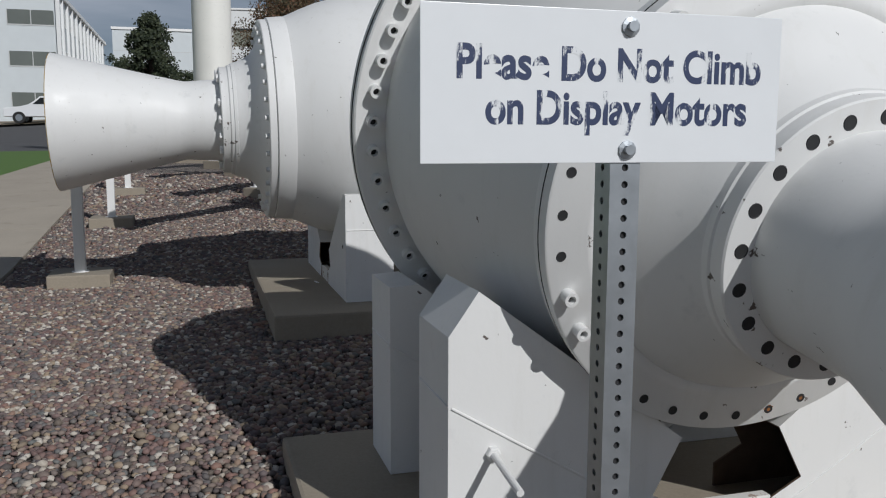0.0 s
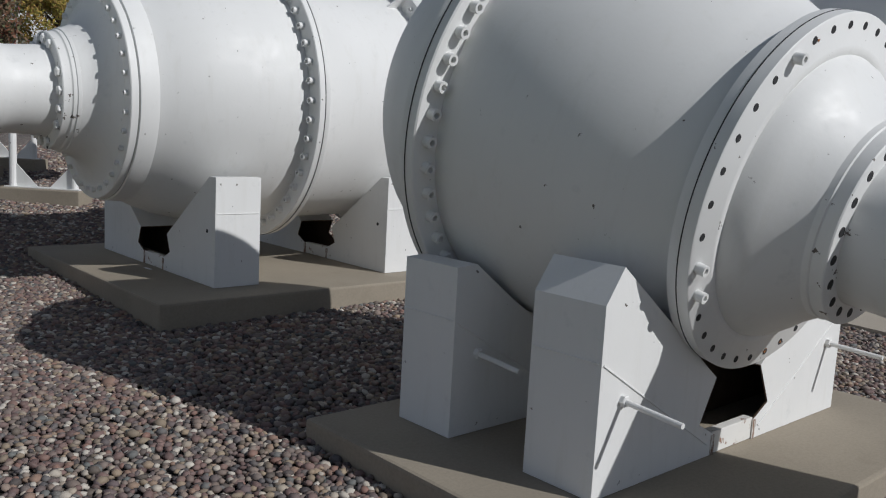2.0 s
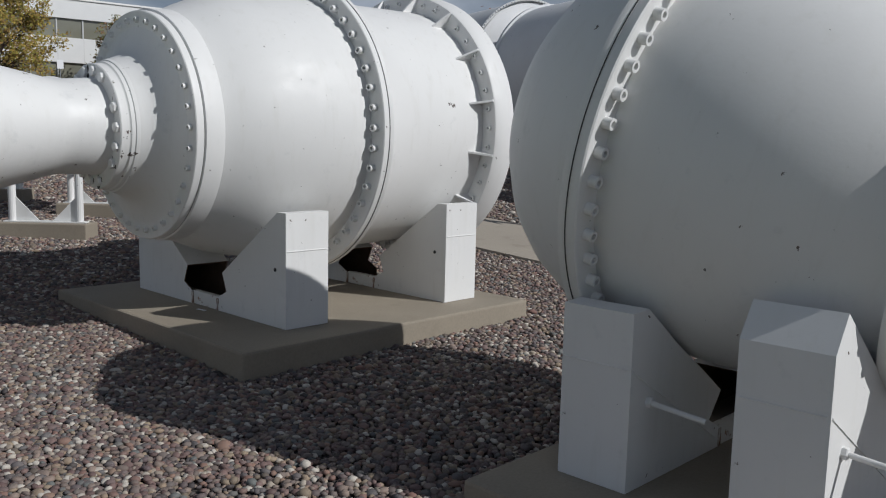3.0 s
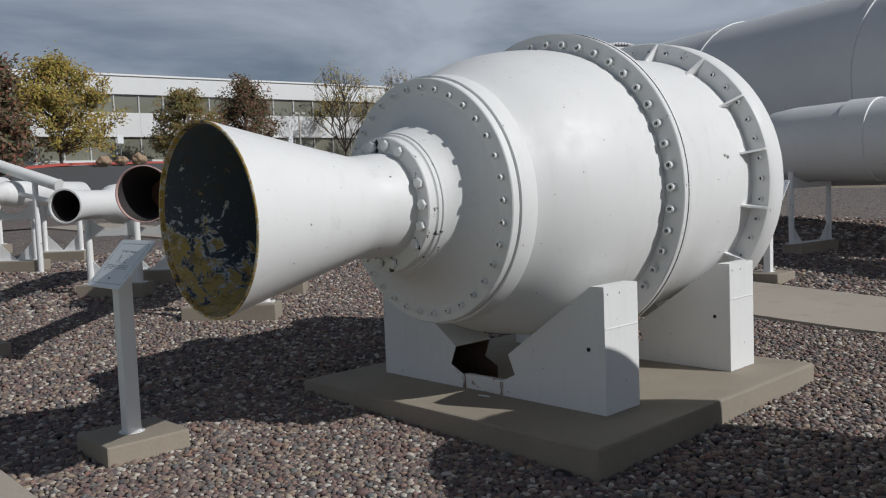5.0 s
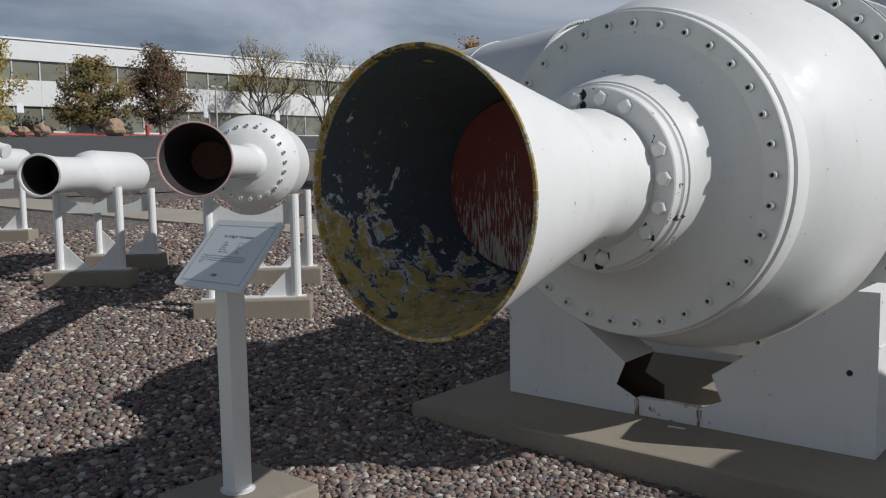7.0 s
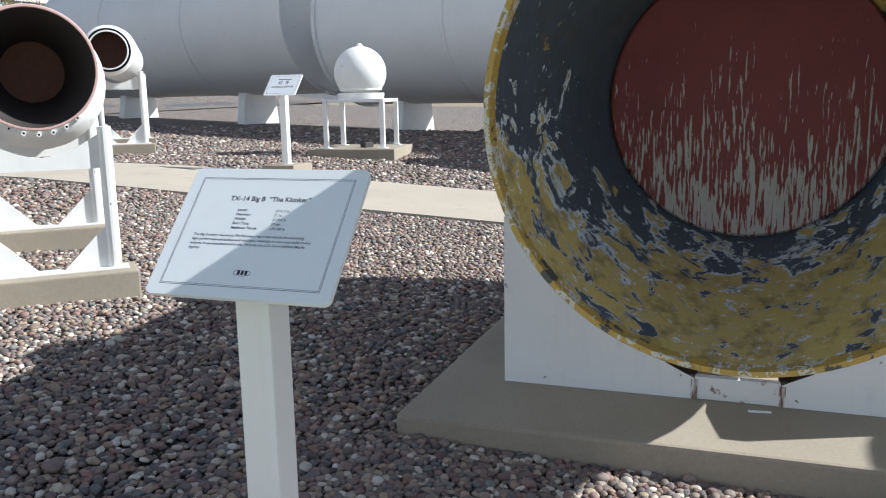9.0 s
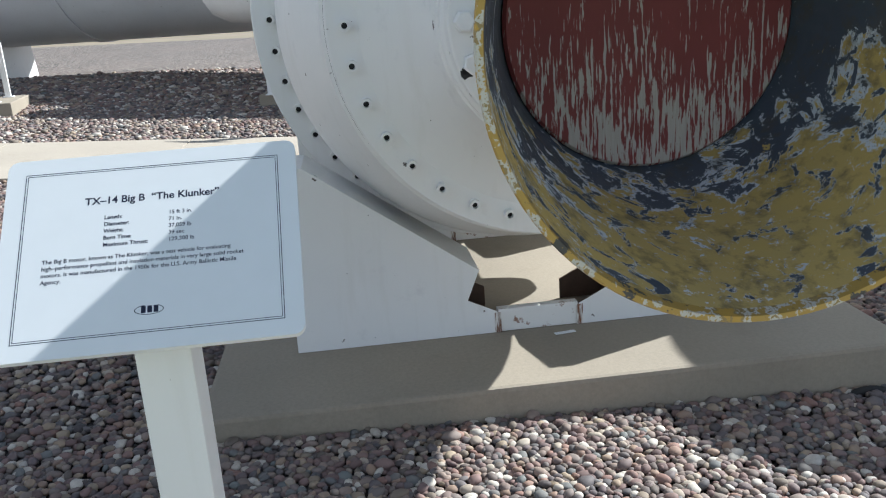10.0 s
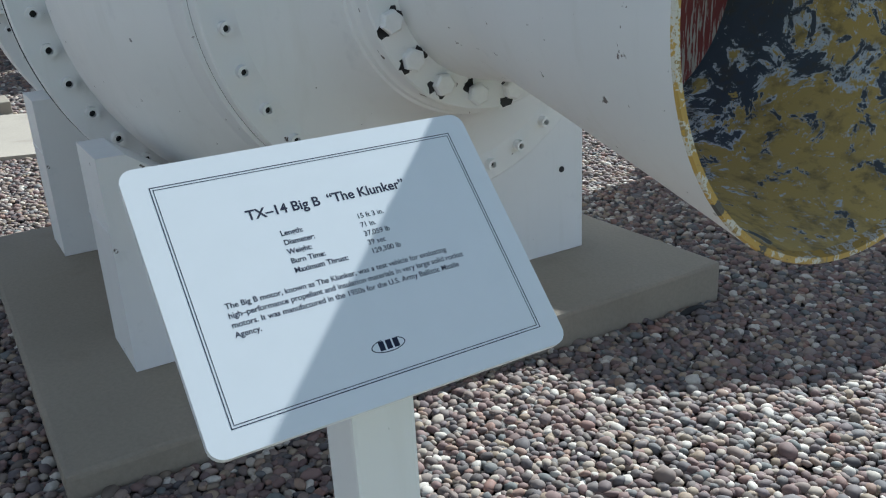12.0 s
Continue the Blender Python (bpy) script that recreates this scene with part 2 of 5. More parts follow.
def plug_wood():
    m = Mat("peeling_red_plywood", 0.7)
    sep = m.n.new("ShaderNodeSeparateXYZ")
    m.l.new(m.tc.outputs["Object"], sep.inputs[0])
    n = m.noise(60, 7, 0.6, stretch=(1, 2.2, 0.22))
    wide = m.noise(7, 4, 0.5, stretch=(1, 1.4, 0.7))
    f = m.math("SUBTRACT", m.math("ADD", n, m.math("MULTIPLY", wide, 0.35)), m.math("MULTIPLY", sep.outputs["Z"], 0.46))
    bare = m.ramp(f, (0.778, (0,)), (0.792, (1,)))
    red = m.mix(m.noise(7, 6), (0.235, 0.045, 0.045), (0.15, 0.030, 0.032))
    wood = m.mix(m.noise(40, 6, stretch=(1, 5, 0.4)), (0.52, 0.46, 0.42), (0.34, 0.28, 0.26))
    m.color(m.mix(bare, red, wood)).bump(f, 0.3, 0.003)
    return m.m


INSIDE, RIM, PLUG = nozzle_inside(), rim_paint(), plug_wood()


def leaf_material(name, *cols):
    m = Mat(name, 0.7)
    g = m.n.new("ShaderNodeNewGeometry")
    k = len(cols)
    m.color(m.ramp(g.outputs["Random Per Island"], *[(i / k, c) for i, c in enumerate(cols)]))
    return m.m


LEAF_YELLOW = leaf_material("yellow_leaf", (0.30, 0.25, 0.04), (0.20, 0.20, 0.04), (0.40, 0.29, 0.05), (0.24, 0.15, 0.04))
LEAF_GREEN = leaf_material("turning_leaf", (0.15, 0.16, 0.045), (0.12, 0.13, 0.045), (0.26, 0.12, 0.045), (0.18, 0.15, 0.045))
LEAF_RED = leaf_material("red_leaf", (0.21, 0.055, 0.045), (0.09, 0.095, 0.04), (0.075, 0.09, 0.035), (0.20, 0.08, 0.045), (0.10, 0.07, 0.04))
LEAF_PINE = leaf_material("pine_needle", (0.028, 0.042, 0.018), (0.045, 0.055, 0.022), (0.018, 0.028, 0.013))
LEAF_BROWN = leaf_material("brown_leaf", (0.13, 0.055, 0.032), (0.055, 0.055, 0.025), (0.15, 0.075, 0.035), (0.06, 0.05, 0.025))
LEAF_ORANGE = leaf_material("orange_leaf", (0.28, 0.10, 0.02), (0.20, 0.07, 0.02), (0.30, 0.15, 0.03))


# ---- mesh helpers ----
def link_mesh(name, bm, material, smooth=False, angle=40):
    me = bpy.data.meshes.new(name)
    bmesh.ops.recalc_face_normals(bm, faces=bm.faces)
    if smooth:
        for f in bm.faces:
            f.smooth = True
        for e in bm.edges:
            if len(e.link_faces) == 2 and e.calc_face_angle(0) > radians(angle):
                e.smooth = False
    bm.to_mesh(me)
    bm.free()
    me.materials.append(material)
    return me


def part(name, bm, material, parent=None, label="", m=None, smooth=False):
    """Links a bmesh as one mesh object under a thing or part."""
    ob = new(name, link_mesh(name, bm, material, smooth))
    if parent:
        ob.parent = parent
    if m is not None:
        ob.matrix_local = m
    if label:
        ob["label"] = label
    return ob


def thing(name, m, label, category, group="", kind=""):
    ob = new(name)
    ob.empty_display_size = 0.2
    ob.matrix_world = m
    return tagged(ob, label, category, group, kind)


def box(bm, lo, hi, bevel=0.0):
    r = bmesh.ops.create_cube(bm, size=1, matrix=Matrix.LocRotScale([(a + b) / 2 for a, b in zip(lo, hi)], None, [b - a for a, b in zip(lo, hi)]))
    if bevel:
        es = list({e for v in r["verts"] for e in v.link_edges})
        bmesh.ops.bevel(bm, geom=es, offset=bevel, segments=2, affect="EDGES", profile=0.6)
    return bm


def boxm(lo, hi, bevel=0.0):
    return box(bmesh.new(), lo, hi, bevel)


def lathe(profile, seg=72, close=False):
    """Turns a list of (s, r) about the local x axis."""
    bm = bmesh.new()
    rings = []
    for s, r in profile:
        if r < 1e-5:
            rings.append([bm.verts.new((s, 0, 0))])
        else:
            rings.append([bm.verts.new((s, r * math.cos(2 * math.pi * k / seg), r * math.sin(2 * math.pi * k / seg))) for k in range(seg)])
    pairs = list(zip(rings, rings[1:])) + ([(rings[-1], rings[0])] if close else [])
    for a, b in pairs:
        for k in range(seg):
            q = [a[k % len(a)], a[(k + 1) % seg % len(a)], b[(k + 1) % seg % len(b)], b[k % len(b)]]
            q = list(dict.fromkeys(q))
            if len(q) > 2:
                bm.faces.new(q)
    return bm


def tube(p, q, r, seg=12, r2=None):
    bm = bmesh.new()
    p, q = Vector(p), Vector(q)
    m = Matrix.Translation((p + q) / 2) @ (q - p).to_track_quat("Z", "Y").to_matrix().to_4x4()
    bmesh.ops.create_cone(bm, cap_ends=True, segments=seg, radius1=r, radius2=r if r2 is None else r2, depth=(q - p).length, matrix=m)
    return bm


def prism(outline, axis, lo, hi, bevel=0.0):
    """An outline of (a, z) pairs swept along local x (axis 0) or y (axis 1)."""
    bm = bmesh.new()
    ends = []
    for w in (lo, hi):
        ends.append([bm.verts.new((w, a, z) if axis == 0 else (a, w, z)) for a, z in outline])
    n = len(outline)
    bm.faces.new(ends[0])
    bm.faces.new(ends[1][::-1])
    for k in range(n):
        bm.faces.new((ends[0][k], ends[0][(k + 1) % n], ends[1][(k + 1) % n], ends[1][k]))
    if bevel:
        bmesh.ops.bevel(bm, geom=list(bm.edges), offset=bevel, segments=2, affect="EDGES", profile=0.6)
    return bm


def text_mesh(name, body, size, material, parent, m, align="LEFT", bold=0.0, depth=0.0006, stretch=1.0):
    cu = bpy.data.curves.new(name, "FONT")
    cu.body, cu.size, cu.align_x, cu.align_y = body, size, align, "CENTER"
    cu.offset, cu.extrude = bold, depth
    tmp = new("tmp_text", cu)
    dg = bpy.context.evaluated_depsgraph_get()
    me = bpy.data.meshes.new_from_object(tmp.evaluated_get(dg))
    bpy.data.objects.remove(tmp)
    bpy.data.curves.remove(cu)
    me.materials.clear()
    me.materials.append(material)
    ob = new(name, me)
    ob.parent = parent
    ob.matrix_local = m @ Matrix.Diagonal((stretch, 1, 1, 1))
    return ob


# ---- plan: site axes u (along the klunker motor, to its head) and v (along the row) ----
TURN = 20.75
CU, SU = math.cos(radians(TURN)), math.sin(radians(TURN))


def W(u, v):
    return u * CU - v * SU, u * SU + v * CU


def rise(x, y):
    """Height of the sloping ground: gentle in the yard, steeper past the lot's edge."""
    f = max(y - 8, 0)
    side = min(max(1 + 0.0125 * (x + 5), 0.6), 1.0)
    return 0.035 * max(min(y, 8), -12) + side * (0.065 * min(f, 8) + 0.025 * min(max(f - 8, 0), 24) + 0.12 * min(max(f - 32, 0), 24) + 0.02 * min(max(f - 56, 0), 40))


def FAR_NP(x, f):
    side = np.clip(1 + 0.0125 * (x + 5), 0.6, 1.0)
    return side * (0.065 * np.clip(f, 0, 8) + 0.025 * np.clip(f - 8, 0, 24) + 0.12 * np.clip(f - 32, 0, 24))


def site(u, v, z=None, turn=0.0, lift=0.0):
    x, y = W(u, v)
    return pose(x, y, rise(x, y) + lift if z is None else z, 0, 0, TURN + turn)


def ground_strip(name, pts_fn, nu, nv, material, label, category):
    """A sheet of nu x nv quads; pts_fn(a, b) gives world x, y and a lift for a, b in 0..1."""
    bm = bmesh.new()
    grid = []
    for i in range(nu + 1):
        row = []
        for j in range(nv + 1):
            x, y, dz = pts_fn(i / nu, j / nv)
            row.append(bm.verts.new((x, y, rise(x, y) + dz)))
        grid.append(row)
    for i in range(nu):
        for j in range(nv):
            bm.faces.new((grid[i][j], grid[i + 1][j], grid[i + 1][j + 1], grid[i][j + 1]))
    ob = new(name, link_mesh(name, bm, material))
    return tagged(ob, label, category, kind="structure")


def stretchy(a, near, far, bend=0.5):
    """Maps 0..1 to -far..far with most steps within near."""
    s = 2 * a - 1
    return math.copysign(near * abs(s) / bend if abs(s) < bend else near + (far - near) * ((abs(s) - bend) / (1 - bend)) ** 3, s)


# one ground sheet to the horizon
ground_strip("ground", lambda a, b: (stretchy(a, 60, 2500), stretchy(b, 90, 2500), -0.06), 60, 90, DRYLAND, "dry sloping ground round the display yard", "ground")
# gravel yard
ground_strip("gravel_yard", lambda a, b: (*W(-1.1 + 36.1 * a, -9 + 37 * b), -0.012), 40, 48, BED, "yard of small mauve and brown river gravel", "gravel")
LOT_V = 28.0
ground_strip("road", lambda a, b: (*W(-40 + 90 * a, LOT_V + 40 * b), 0.0), 30, 20, ASPHALT, "grey asphalt parking lot beside the yard", "road")
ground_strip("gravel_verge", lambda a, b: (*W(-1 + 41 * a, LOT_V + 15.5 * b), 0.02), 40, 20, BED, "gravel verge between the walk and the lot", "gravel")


def slab_walk(name, u0, u1, v0, v1, step, label):
    """A concrete walk: one thing, each slab a part with an open joint."""
    root = thing(name, Matrix.Identity(4), label, "pavement", kind="structure")
    v = v0
    while v < v1:
        bm = bmesh.new()
        top = []
        n = 4
        e = 0.006
        for i in (0, 1):
            top.append([])
            for j in range(n + 1):
                x, y = W((u0, u1)[i], v + e + (step - 2 * e) * j / n)
                top[i].append((x, y, rise(x, y) + 0.03))
        for i in (0, 1):
            top.append([(x, y, z - 0.12) for x, y, z in top[i]])
        vs = [[bm.verts.new(p) for p in r] for r in top]
        for j in range(n):
            bm.faces.new((vs[0][j], vs[1][j], vs[1][j + 1], vs[0][j + 1]))
            bm.faces.new((vs[0][j], vs[0][j + 1], vs[2][j + 1], vs[2][j]))
            bm.faces.new((vs[1][j], vs[3][j], vs[3][j + 1], vs[1][j + 1]))
        bm.faces.new((vs[0][0], vs[2][0], vs[3][0], vs[1][0]))
        bm.faces.new((vs[0][n], vs[1][n], vs[3][n], vs[2][n]))
        part("slab", bm, WALK, root)
        v += step
    return root


slab_walk("pavement_west", -2.95, -1.1, -9, LOT_V + 5.0, 1.85, "pale concrete walk along the gravel yard")
slab_walk("pavement_east", 5.75, 7.6, -9, LOT_V - 0.05, 1.85, "pale concrete walk between the rows of motors")
ground_strip("lawn", lambda a, b: (*W(-30 + 27.03 * a, -9 + 42 * b), 0.02), 16, 28, GRASS_SOIL, "short green lawn beyond the walk", "lawn")


# ---- rocket motors ----
def bolt_ring(root, s, r, count, radius, height, material, name="bolt", hexa=False, skip=(), phase=0.0, hole=True):
    """Socket or hex bolts on a circle, each its own part; shared mesh."""
    bm = bmesh.new()
    seg = 6 if hexa else 14
    prof = [(0, radius), (height, radius), (height, radius * 0.55), (height * 0.35, radius * 0.5), (height * 0.35, 0)] if hole and not hexa else [(0, radius), (height * 0.8, radius), (height, radius * 0.8), (height, 0)]
    bm = lathe(prof, seg)
    me = link_mesh(name, bm, material, smooth=not hexa)
    # socket floors get black for the shade down in the recess
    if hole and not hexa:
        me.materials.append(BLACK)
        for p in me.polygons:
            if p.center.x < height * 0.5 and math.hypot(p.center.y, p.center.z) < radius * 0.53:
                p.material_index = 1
    for k in range(count):
        if k in skip:
            continue
        a = 2 * math.pi * (k + phase) / count
        ob = new(name, me)
        ob.parent = root
        ob.matrix_local = Matrix.Translation((s, r * math.cos(a), r * math.sin(a))) @ Matrix.Rotation(a, 4, "X")


def chip_ring(root, s, r, count):
    """Bare dark metal where the paint has flaked off round some of the nuts."""
    rnd = random.Random(4)
    for k in (10, 11, 12, 13, 14, 16, 5, 7):
        a0 = 2 * math.pi * k / count
        for j in range(4):
            bm = bmesh.new()
            c = (r * math.cos(a0) + rnd.uniform(-0.034, 0.034), r * math.sin(a0) + rnd.uniform(-0.034, 0.034))
            rr = [rnd.uniform(0.007, 0.027) for _ in range(9)]
            top = [bm.verts.new((s + 0.0012, c[0] + q * math.cos(2 * math.pi * i / 9), c[1] + q * math.sin(2 * math.pi * i / 9))) for i, q in enumerate(rr)]
            bm.faces.new(top)
            part("paint_chip", bm, BLACK, root, "flaked dark patch")


def rust_patch(root, s, r, angle, size, seed):
    """A ragged orange rust bloom on a face."""
    rnd = random.Random(seed)
    bm = bmesh.new()
    a = radians(angle)
    rr = [rnd.uniform(0.4, 1.0) * size for _ in range(14)]
    bm.faces.new([bm.verts.new((s + 0.0011, r * math.cos(a) + q * math.cos(2 * math.pi * i / 14), r * math.sin(a) + q * 0.7 * math.sin(2 * math.pi * i / 14))) for i, q in enumerate(rr)])
    part("rust_patch", bm, RUST_BLOOM, root, "orange rust bloom")


RUST_BLOOM = plain("rust_bloom", (0.30, 0.12, 0.035), 0.9, grain=60, vary=0.5)


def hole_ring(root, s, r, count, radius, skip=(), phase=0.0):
    """Drilled holes as thin black discs on the face; black stands for their shade."""
    me = link_mesh("drilled_hole_shade", lathe([(0.0, radius * 1.1), (0.0022, radius), (0.0012, radius * 0.9), (0.001, 0)], 14), BLACK)
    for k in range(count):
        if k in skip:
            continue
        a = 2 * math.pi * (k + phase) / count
        ob = new("drilled_hole_shade", me)
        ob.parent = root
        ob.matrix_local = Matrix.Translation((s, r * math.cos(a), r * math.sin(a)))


def arc(s0, r0, s1, r1, n, k=2.0):
    """Bulging profile from (s0, r0) to (s1, r1), steep at the end."""
    return [(s0 + (s1 - s0) * i / n, r1 + (r0 - r1) * (1 - (i / n) ** k)) for i in range(n + 1)]


def nozzle_parts(root, s0, r0, s1, r1, s2, r2, plug, wall=0.014, inside=None, rim=None):
    """Throat tube s0..s1 and flared cone to s2, hollow; plug: where the closing disc sits."""
    nz = part("nozzle", lathe([(s0, r0), (s1 - 0.05, r1 + 0.003), (s1, r1), (s1 + 0.05, r1 + 0.008), *[(s1 + (s2 - s1) * i / 8, r1 + (r2 - r1) * (i / 8) ** 1.06) for i in range(1, 9)]], 96), PAINT_NOZZLE, root, smooth=True)
    part("rim", lathe([(s2, r2), (s2 + 0.006, r2 - 0.003), (s2 + 0.006, r2 - wall), (s2 - 0.02, r2 - wall - 0.006)], 96), rim or RIM, nz, "chipped yellow paint on the rim", smooth=True)
    rp = r1 + (r2 - r1) * (plug - s1) / (s2 - s1)
    part("lining", lathe([(s2 - 0.02, r2 - wall - 0.006), *[(s2 - (s2 - plug) * i / 6, r2 - wall - (r2 - rp) * i / 6) for i in range(1, 7)], (plug - 0.03, rp - wall - 0.01)], 96), inside or INSIDE, nz, "flaked navy, white and yellow paint inside", smooth=True)
    part("plug", lathe([(plug, rp - wall - 0.004), (plug + 0.01, rp - wall - 0.012), (plug + 0.01, 0)], 64), PLUG, nz, "peeling red plywood plug")
    return nz


def big_motor(name, m, label, rear=-1.42, holes=False, aft=1.25, nuts=1.565):
    root = thing(name, m, label, "rocket motor")
    if holes:
        part("head_case", lathe([(-0.10, 0.955), (-0.2, 0.95), (-0.34, 0.925), (-0.48, 0.87), (-0.62, 0.78), (-0.74, 0.66), (-0.83, 0.50), (-0.88, 0.34), (-0.91, 0.16), (-0.915, 0)], 128), PAINT, root, smooth=True)
    else:
        part("case", lathe([(rear, 0.985), (-0.16, 0.985), (-0.14, 1.0), (-0.10, 1.0)], 128), PAINT, root, smooth=True)
    # middle flange
    fr = 1.072 if holes else 1.125
    part("flange", lathe([(-0.10, 0.92), (-0.10, fr - 0.007), (-0.094, fr), (-0.056, fr), (-0.052, fr - 0.003), (-0.006, fr), (0.0, fr - 0.007), (0.0, 0.92)], 128), PAINT, root, smooth=True)
    part("gasket", lathe([(-0.056, fr - 0.03), (-0.056, fr + 0.0012), (-0.0525, fr + 0.0012), (-0.0525, fr - 0.03)], 128), BLACK, root, "dark joint line")
    part("gasket", lathe([(aft - 0.056, 0.72), (aft - 0.056, 0.7575 if holes else 0.7755), (aft - 0.053, 0.7575 if holes else 0.7755), (aft - 0.053, 0.72)], 128), BLACK, root, "dark joint line")
    bolt_ring(root, 0.0, 1.0 if holes else 1.042, 52 if holes else 46, 0.026, 0.042, BOLT)
    body = [(0.0, 0.985), (0.1, 0.995), (0.2, 0.998), (0.34, 0.99), (0.5, 0.972), (0.65, 0.945), (0.8, 0.905), (0.93, 0.853), (1.0, 0.820), (1.05, 0.800), (aft - 0.155, 0.784)] if not holes else [(0.0, 0.945), (0.1, 0.955), (0.25, 0.951), (0.4, 0.935), (0.55, 0.907), (0.7, 0.865), (0.85, 0.81), (0.97, 0.752), (1.05, 0.715), (1.10, 0.70), (aft - 0.09, 0.695)]
    part("aft_case", lathe(body, 128), PAINT, root, smooth=True)
    if holes:
        part("aft_flange", lathe([(aft - 0.10, 0.66), (aft - 0.10, 0.752), (aft - 0.0575, 0.756), (aft - 0.0565, 0.752), (aft - 0.0525, 0.752), (aft - 0.0515, 0.756), (aft - 0.005, 0.756), (aft, 0.750), (aft, 0.645), (aft + 0.008, 0.635), (aft + 0.008, 0.60), (aft, 0.59)], 128), PAINT, root, smooth=True)
        part("throat_collar", lathe([(nuts - 0.11, 0.415), (nuts - 0.10, 0.41), (nuts - 0.06, 0.408), (nuts - 0.055, 0.402), (nuts - 0.005, 0.402), (nuts, 0.397), (nuts, 0.30)], 96), PAINT_OLD, root, "flaking painted collar", smooth=True)
        part("aft_dome", lathe([(aft - 0.002, 0.60), (aft + 0.05, 0.575), (aft + 0.10, 0.53), (aft + 0.15, 0.475), (nuts - 0.12, 0.435), (nuts - 0.10, 0.42), (nuts - 0.08, 0.405)], 96), PAINT, root, smooth=True)
    else:
        part("aft_flange", lathe([(aft - 0.195, 0.77), (aft - 0.19, 0.796), (aft - 0.18, 0.798), (aft - 0.062, 0.788), (aft - 0.055, 0.775), (aft - 0.006, 0.772), (aft, 0.766), (aft, 0.62)], 128), PAINT, root, smooth=True)
    if holes:
        hole_ring(root, aft, 0.709, 36, 0.0145, skip=(20, 21, 13))
        bolt_ring(root, aft, 0.709, 36, 0.022, 0.04, BOLT, skip=[k for k in range(36) if k not in (20, 21, 13)])
    else:
        bolt_ring(root, aft, 0.708, 34, 0.0195, 0.028, BOLT)
    if not holes:
        part("aft_dome", lathe([(aft, 0.665), (aft + 0.004, 0.65), (aft + 0.018, 0.605), (aft + 0.036, 0.562), (aft + 0.062, 0.522), (aft + 0.098, 0.488), (aft + 0.14, 0.462), (aft + 0.18, 0.448), (nuts - 0.10, 0.435)], 96), PAINT, root, smooth=True)
    if not holes:
        part("throat_collar", lathe([(nuts - 0.12, 0.43), (nuts - 0.115, 0.442), (nuts - 0.092, 0.436), (nuts - 0.088, 0.428), (nuts - 0.066, 0.424), (nuts - 0.06, 0.414), (nuts - 0.055, 0.412), (nuts - 0.006, 0.410), (nuts, 0.404), (nuts, 0.30)], 96), PAINT_OLD, root, "flaking painted collar", smooth=True)
    if holes:
        hole_ring(root, nuts, 0.352, 20, 0.019, skip=(2,))
        bolt_ring(root, nuts, 0.352, 20, 0.036, 0.03, BOLT, name="hex_bolt", hexa=True, skip=[k for k in range(20) if k != 2])
    else:
        bolt_ring(root, nuts, 0.360, 18, 0.034, 0.024, BOLT, name="hex_bolt", hexa=True, skip=(2, 15))
        chip_ring(root, nuts, 0.360, 18)
    if holes:
        return root
    # head end
    part("head_flange", lathe([(rear + 0.23, 0.975), (rear + 0.23, 1.12), (rear + 0.22, 1.128), (rear + 0.02, 1.128), (rear, 1.12), (rear, 0.9)], 128), PAINT, root, smooth=True)
    bolt_ring(root, rear + 0.23, 1.058, 44, 0.019, 0.024, BOLT)
    gus = link_mesh("gusset", prism([(0.0, 0.985), (0.0, 1.12), (0.015, 1.12), (0.15, 0.985)], 1, -0.008, 0.008), PAINT)
    for k in range(16):
        ob = new("gusset", gus)
        ob.parent = root
        ob.matrix_local = Matrix.Translation((rear + 0.23, 0, 0)) @ Matrix.Rotation(2 * math.pi * (k + 0.5) / 16, 4, "X")
    part("head_dome", lathe([(rear, 0.95), (rear - 0.1, 0.93), (rear - 0.2, 0.86), (rear - 0.32, 0.7), (rear - 0.42, 0.45), (rear - 0.46, 0.2), (rear - 0.47, 0)], 96), PAINT, root, smooth=True)
    return root


KZ = 1.729
klunker = big_motor("rocket_motor", pose(-0.291, 7.455, KZ, 0, 1.38, 200.75), "large white-painted solid rocket motor with a flared nozzle on two saddles")
nozzle_parts(klunker, 1.545, 0.318, 1.82, 0.300, 2.75, 0.513, 2.12)

M1 = Matrix.Translation((0.90, 4.015, 1.63)) @ Matrix.Rotation(radians(-69.28), 4, "Z") @ Matrix.Rotation(radians(13.14), 4, "Y")
second = big_motor("rocket_motor", M1, "large white-painted rocket motor tilted nozzle-down on two saddles", rear=-1.1, holes=True, aft=1.223, nuts=1.543)
rust_patch(second, 1.223, 0.705, -80, 0.026, 3)
rust_patch(second, 1.223, 0.712, -70, 0.014, 5)
rust_patch(second, 1.223, 0.70, 118, 0.012, 6)
nozzle_parts(second, 1.52, 0.318, 1.80, 0.300, 2.72, 0.515, 2.10)


def slab(name, u0, u1, v0, v1, top, label, thick=0.22):
    cu, cv = (u0 + u1) / 2, (v0 + v1) / 2
    x, y = W(cu, cv)
    ob = part(name, boxm((u0 - cu, v0 - cv, -thick), (u1 - cu, v1 - cv, 0), 0.018), CONCRETE, m=pose(x, y, top, 0, 0, TURN))
    return tagged(ob, label, "concrete pad")


slab("concrete_pad", 1.07, 3.75, 5.72, 8.43, 0.382, "low weathered concrete pad under a rocket motor")
slab("concrete_pad", 0.92, 3.66, 1.92, 3.80, 0.236, "low weathered concrete pad under a rocket motor")


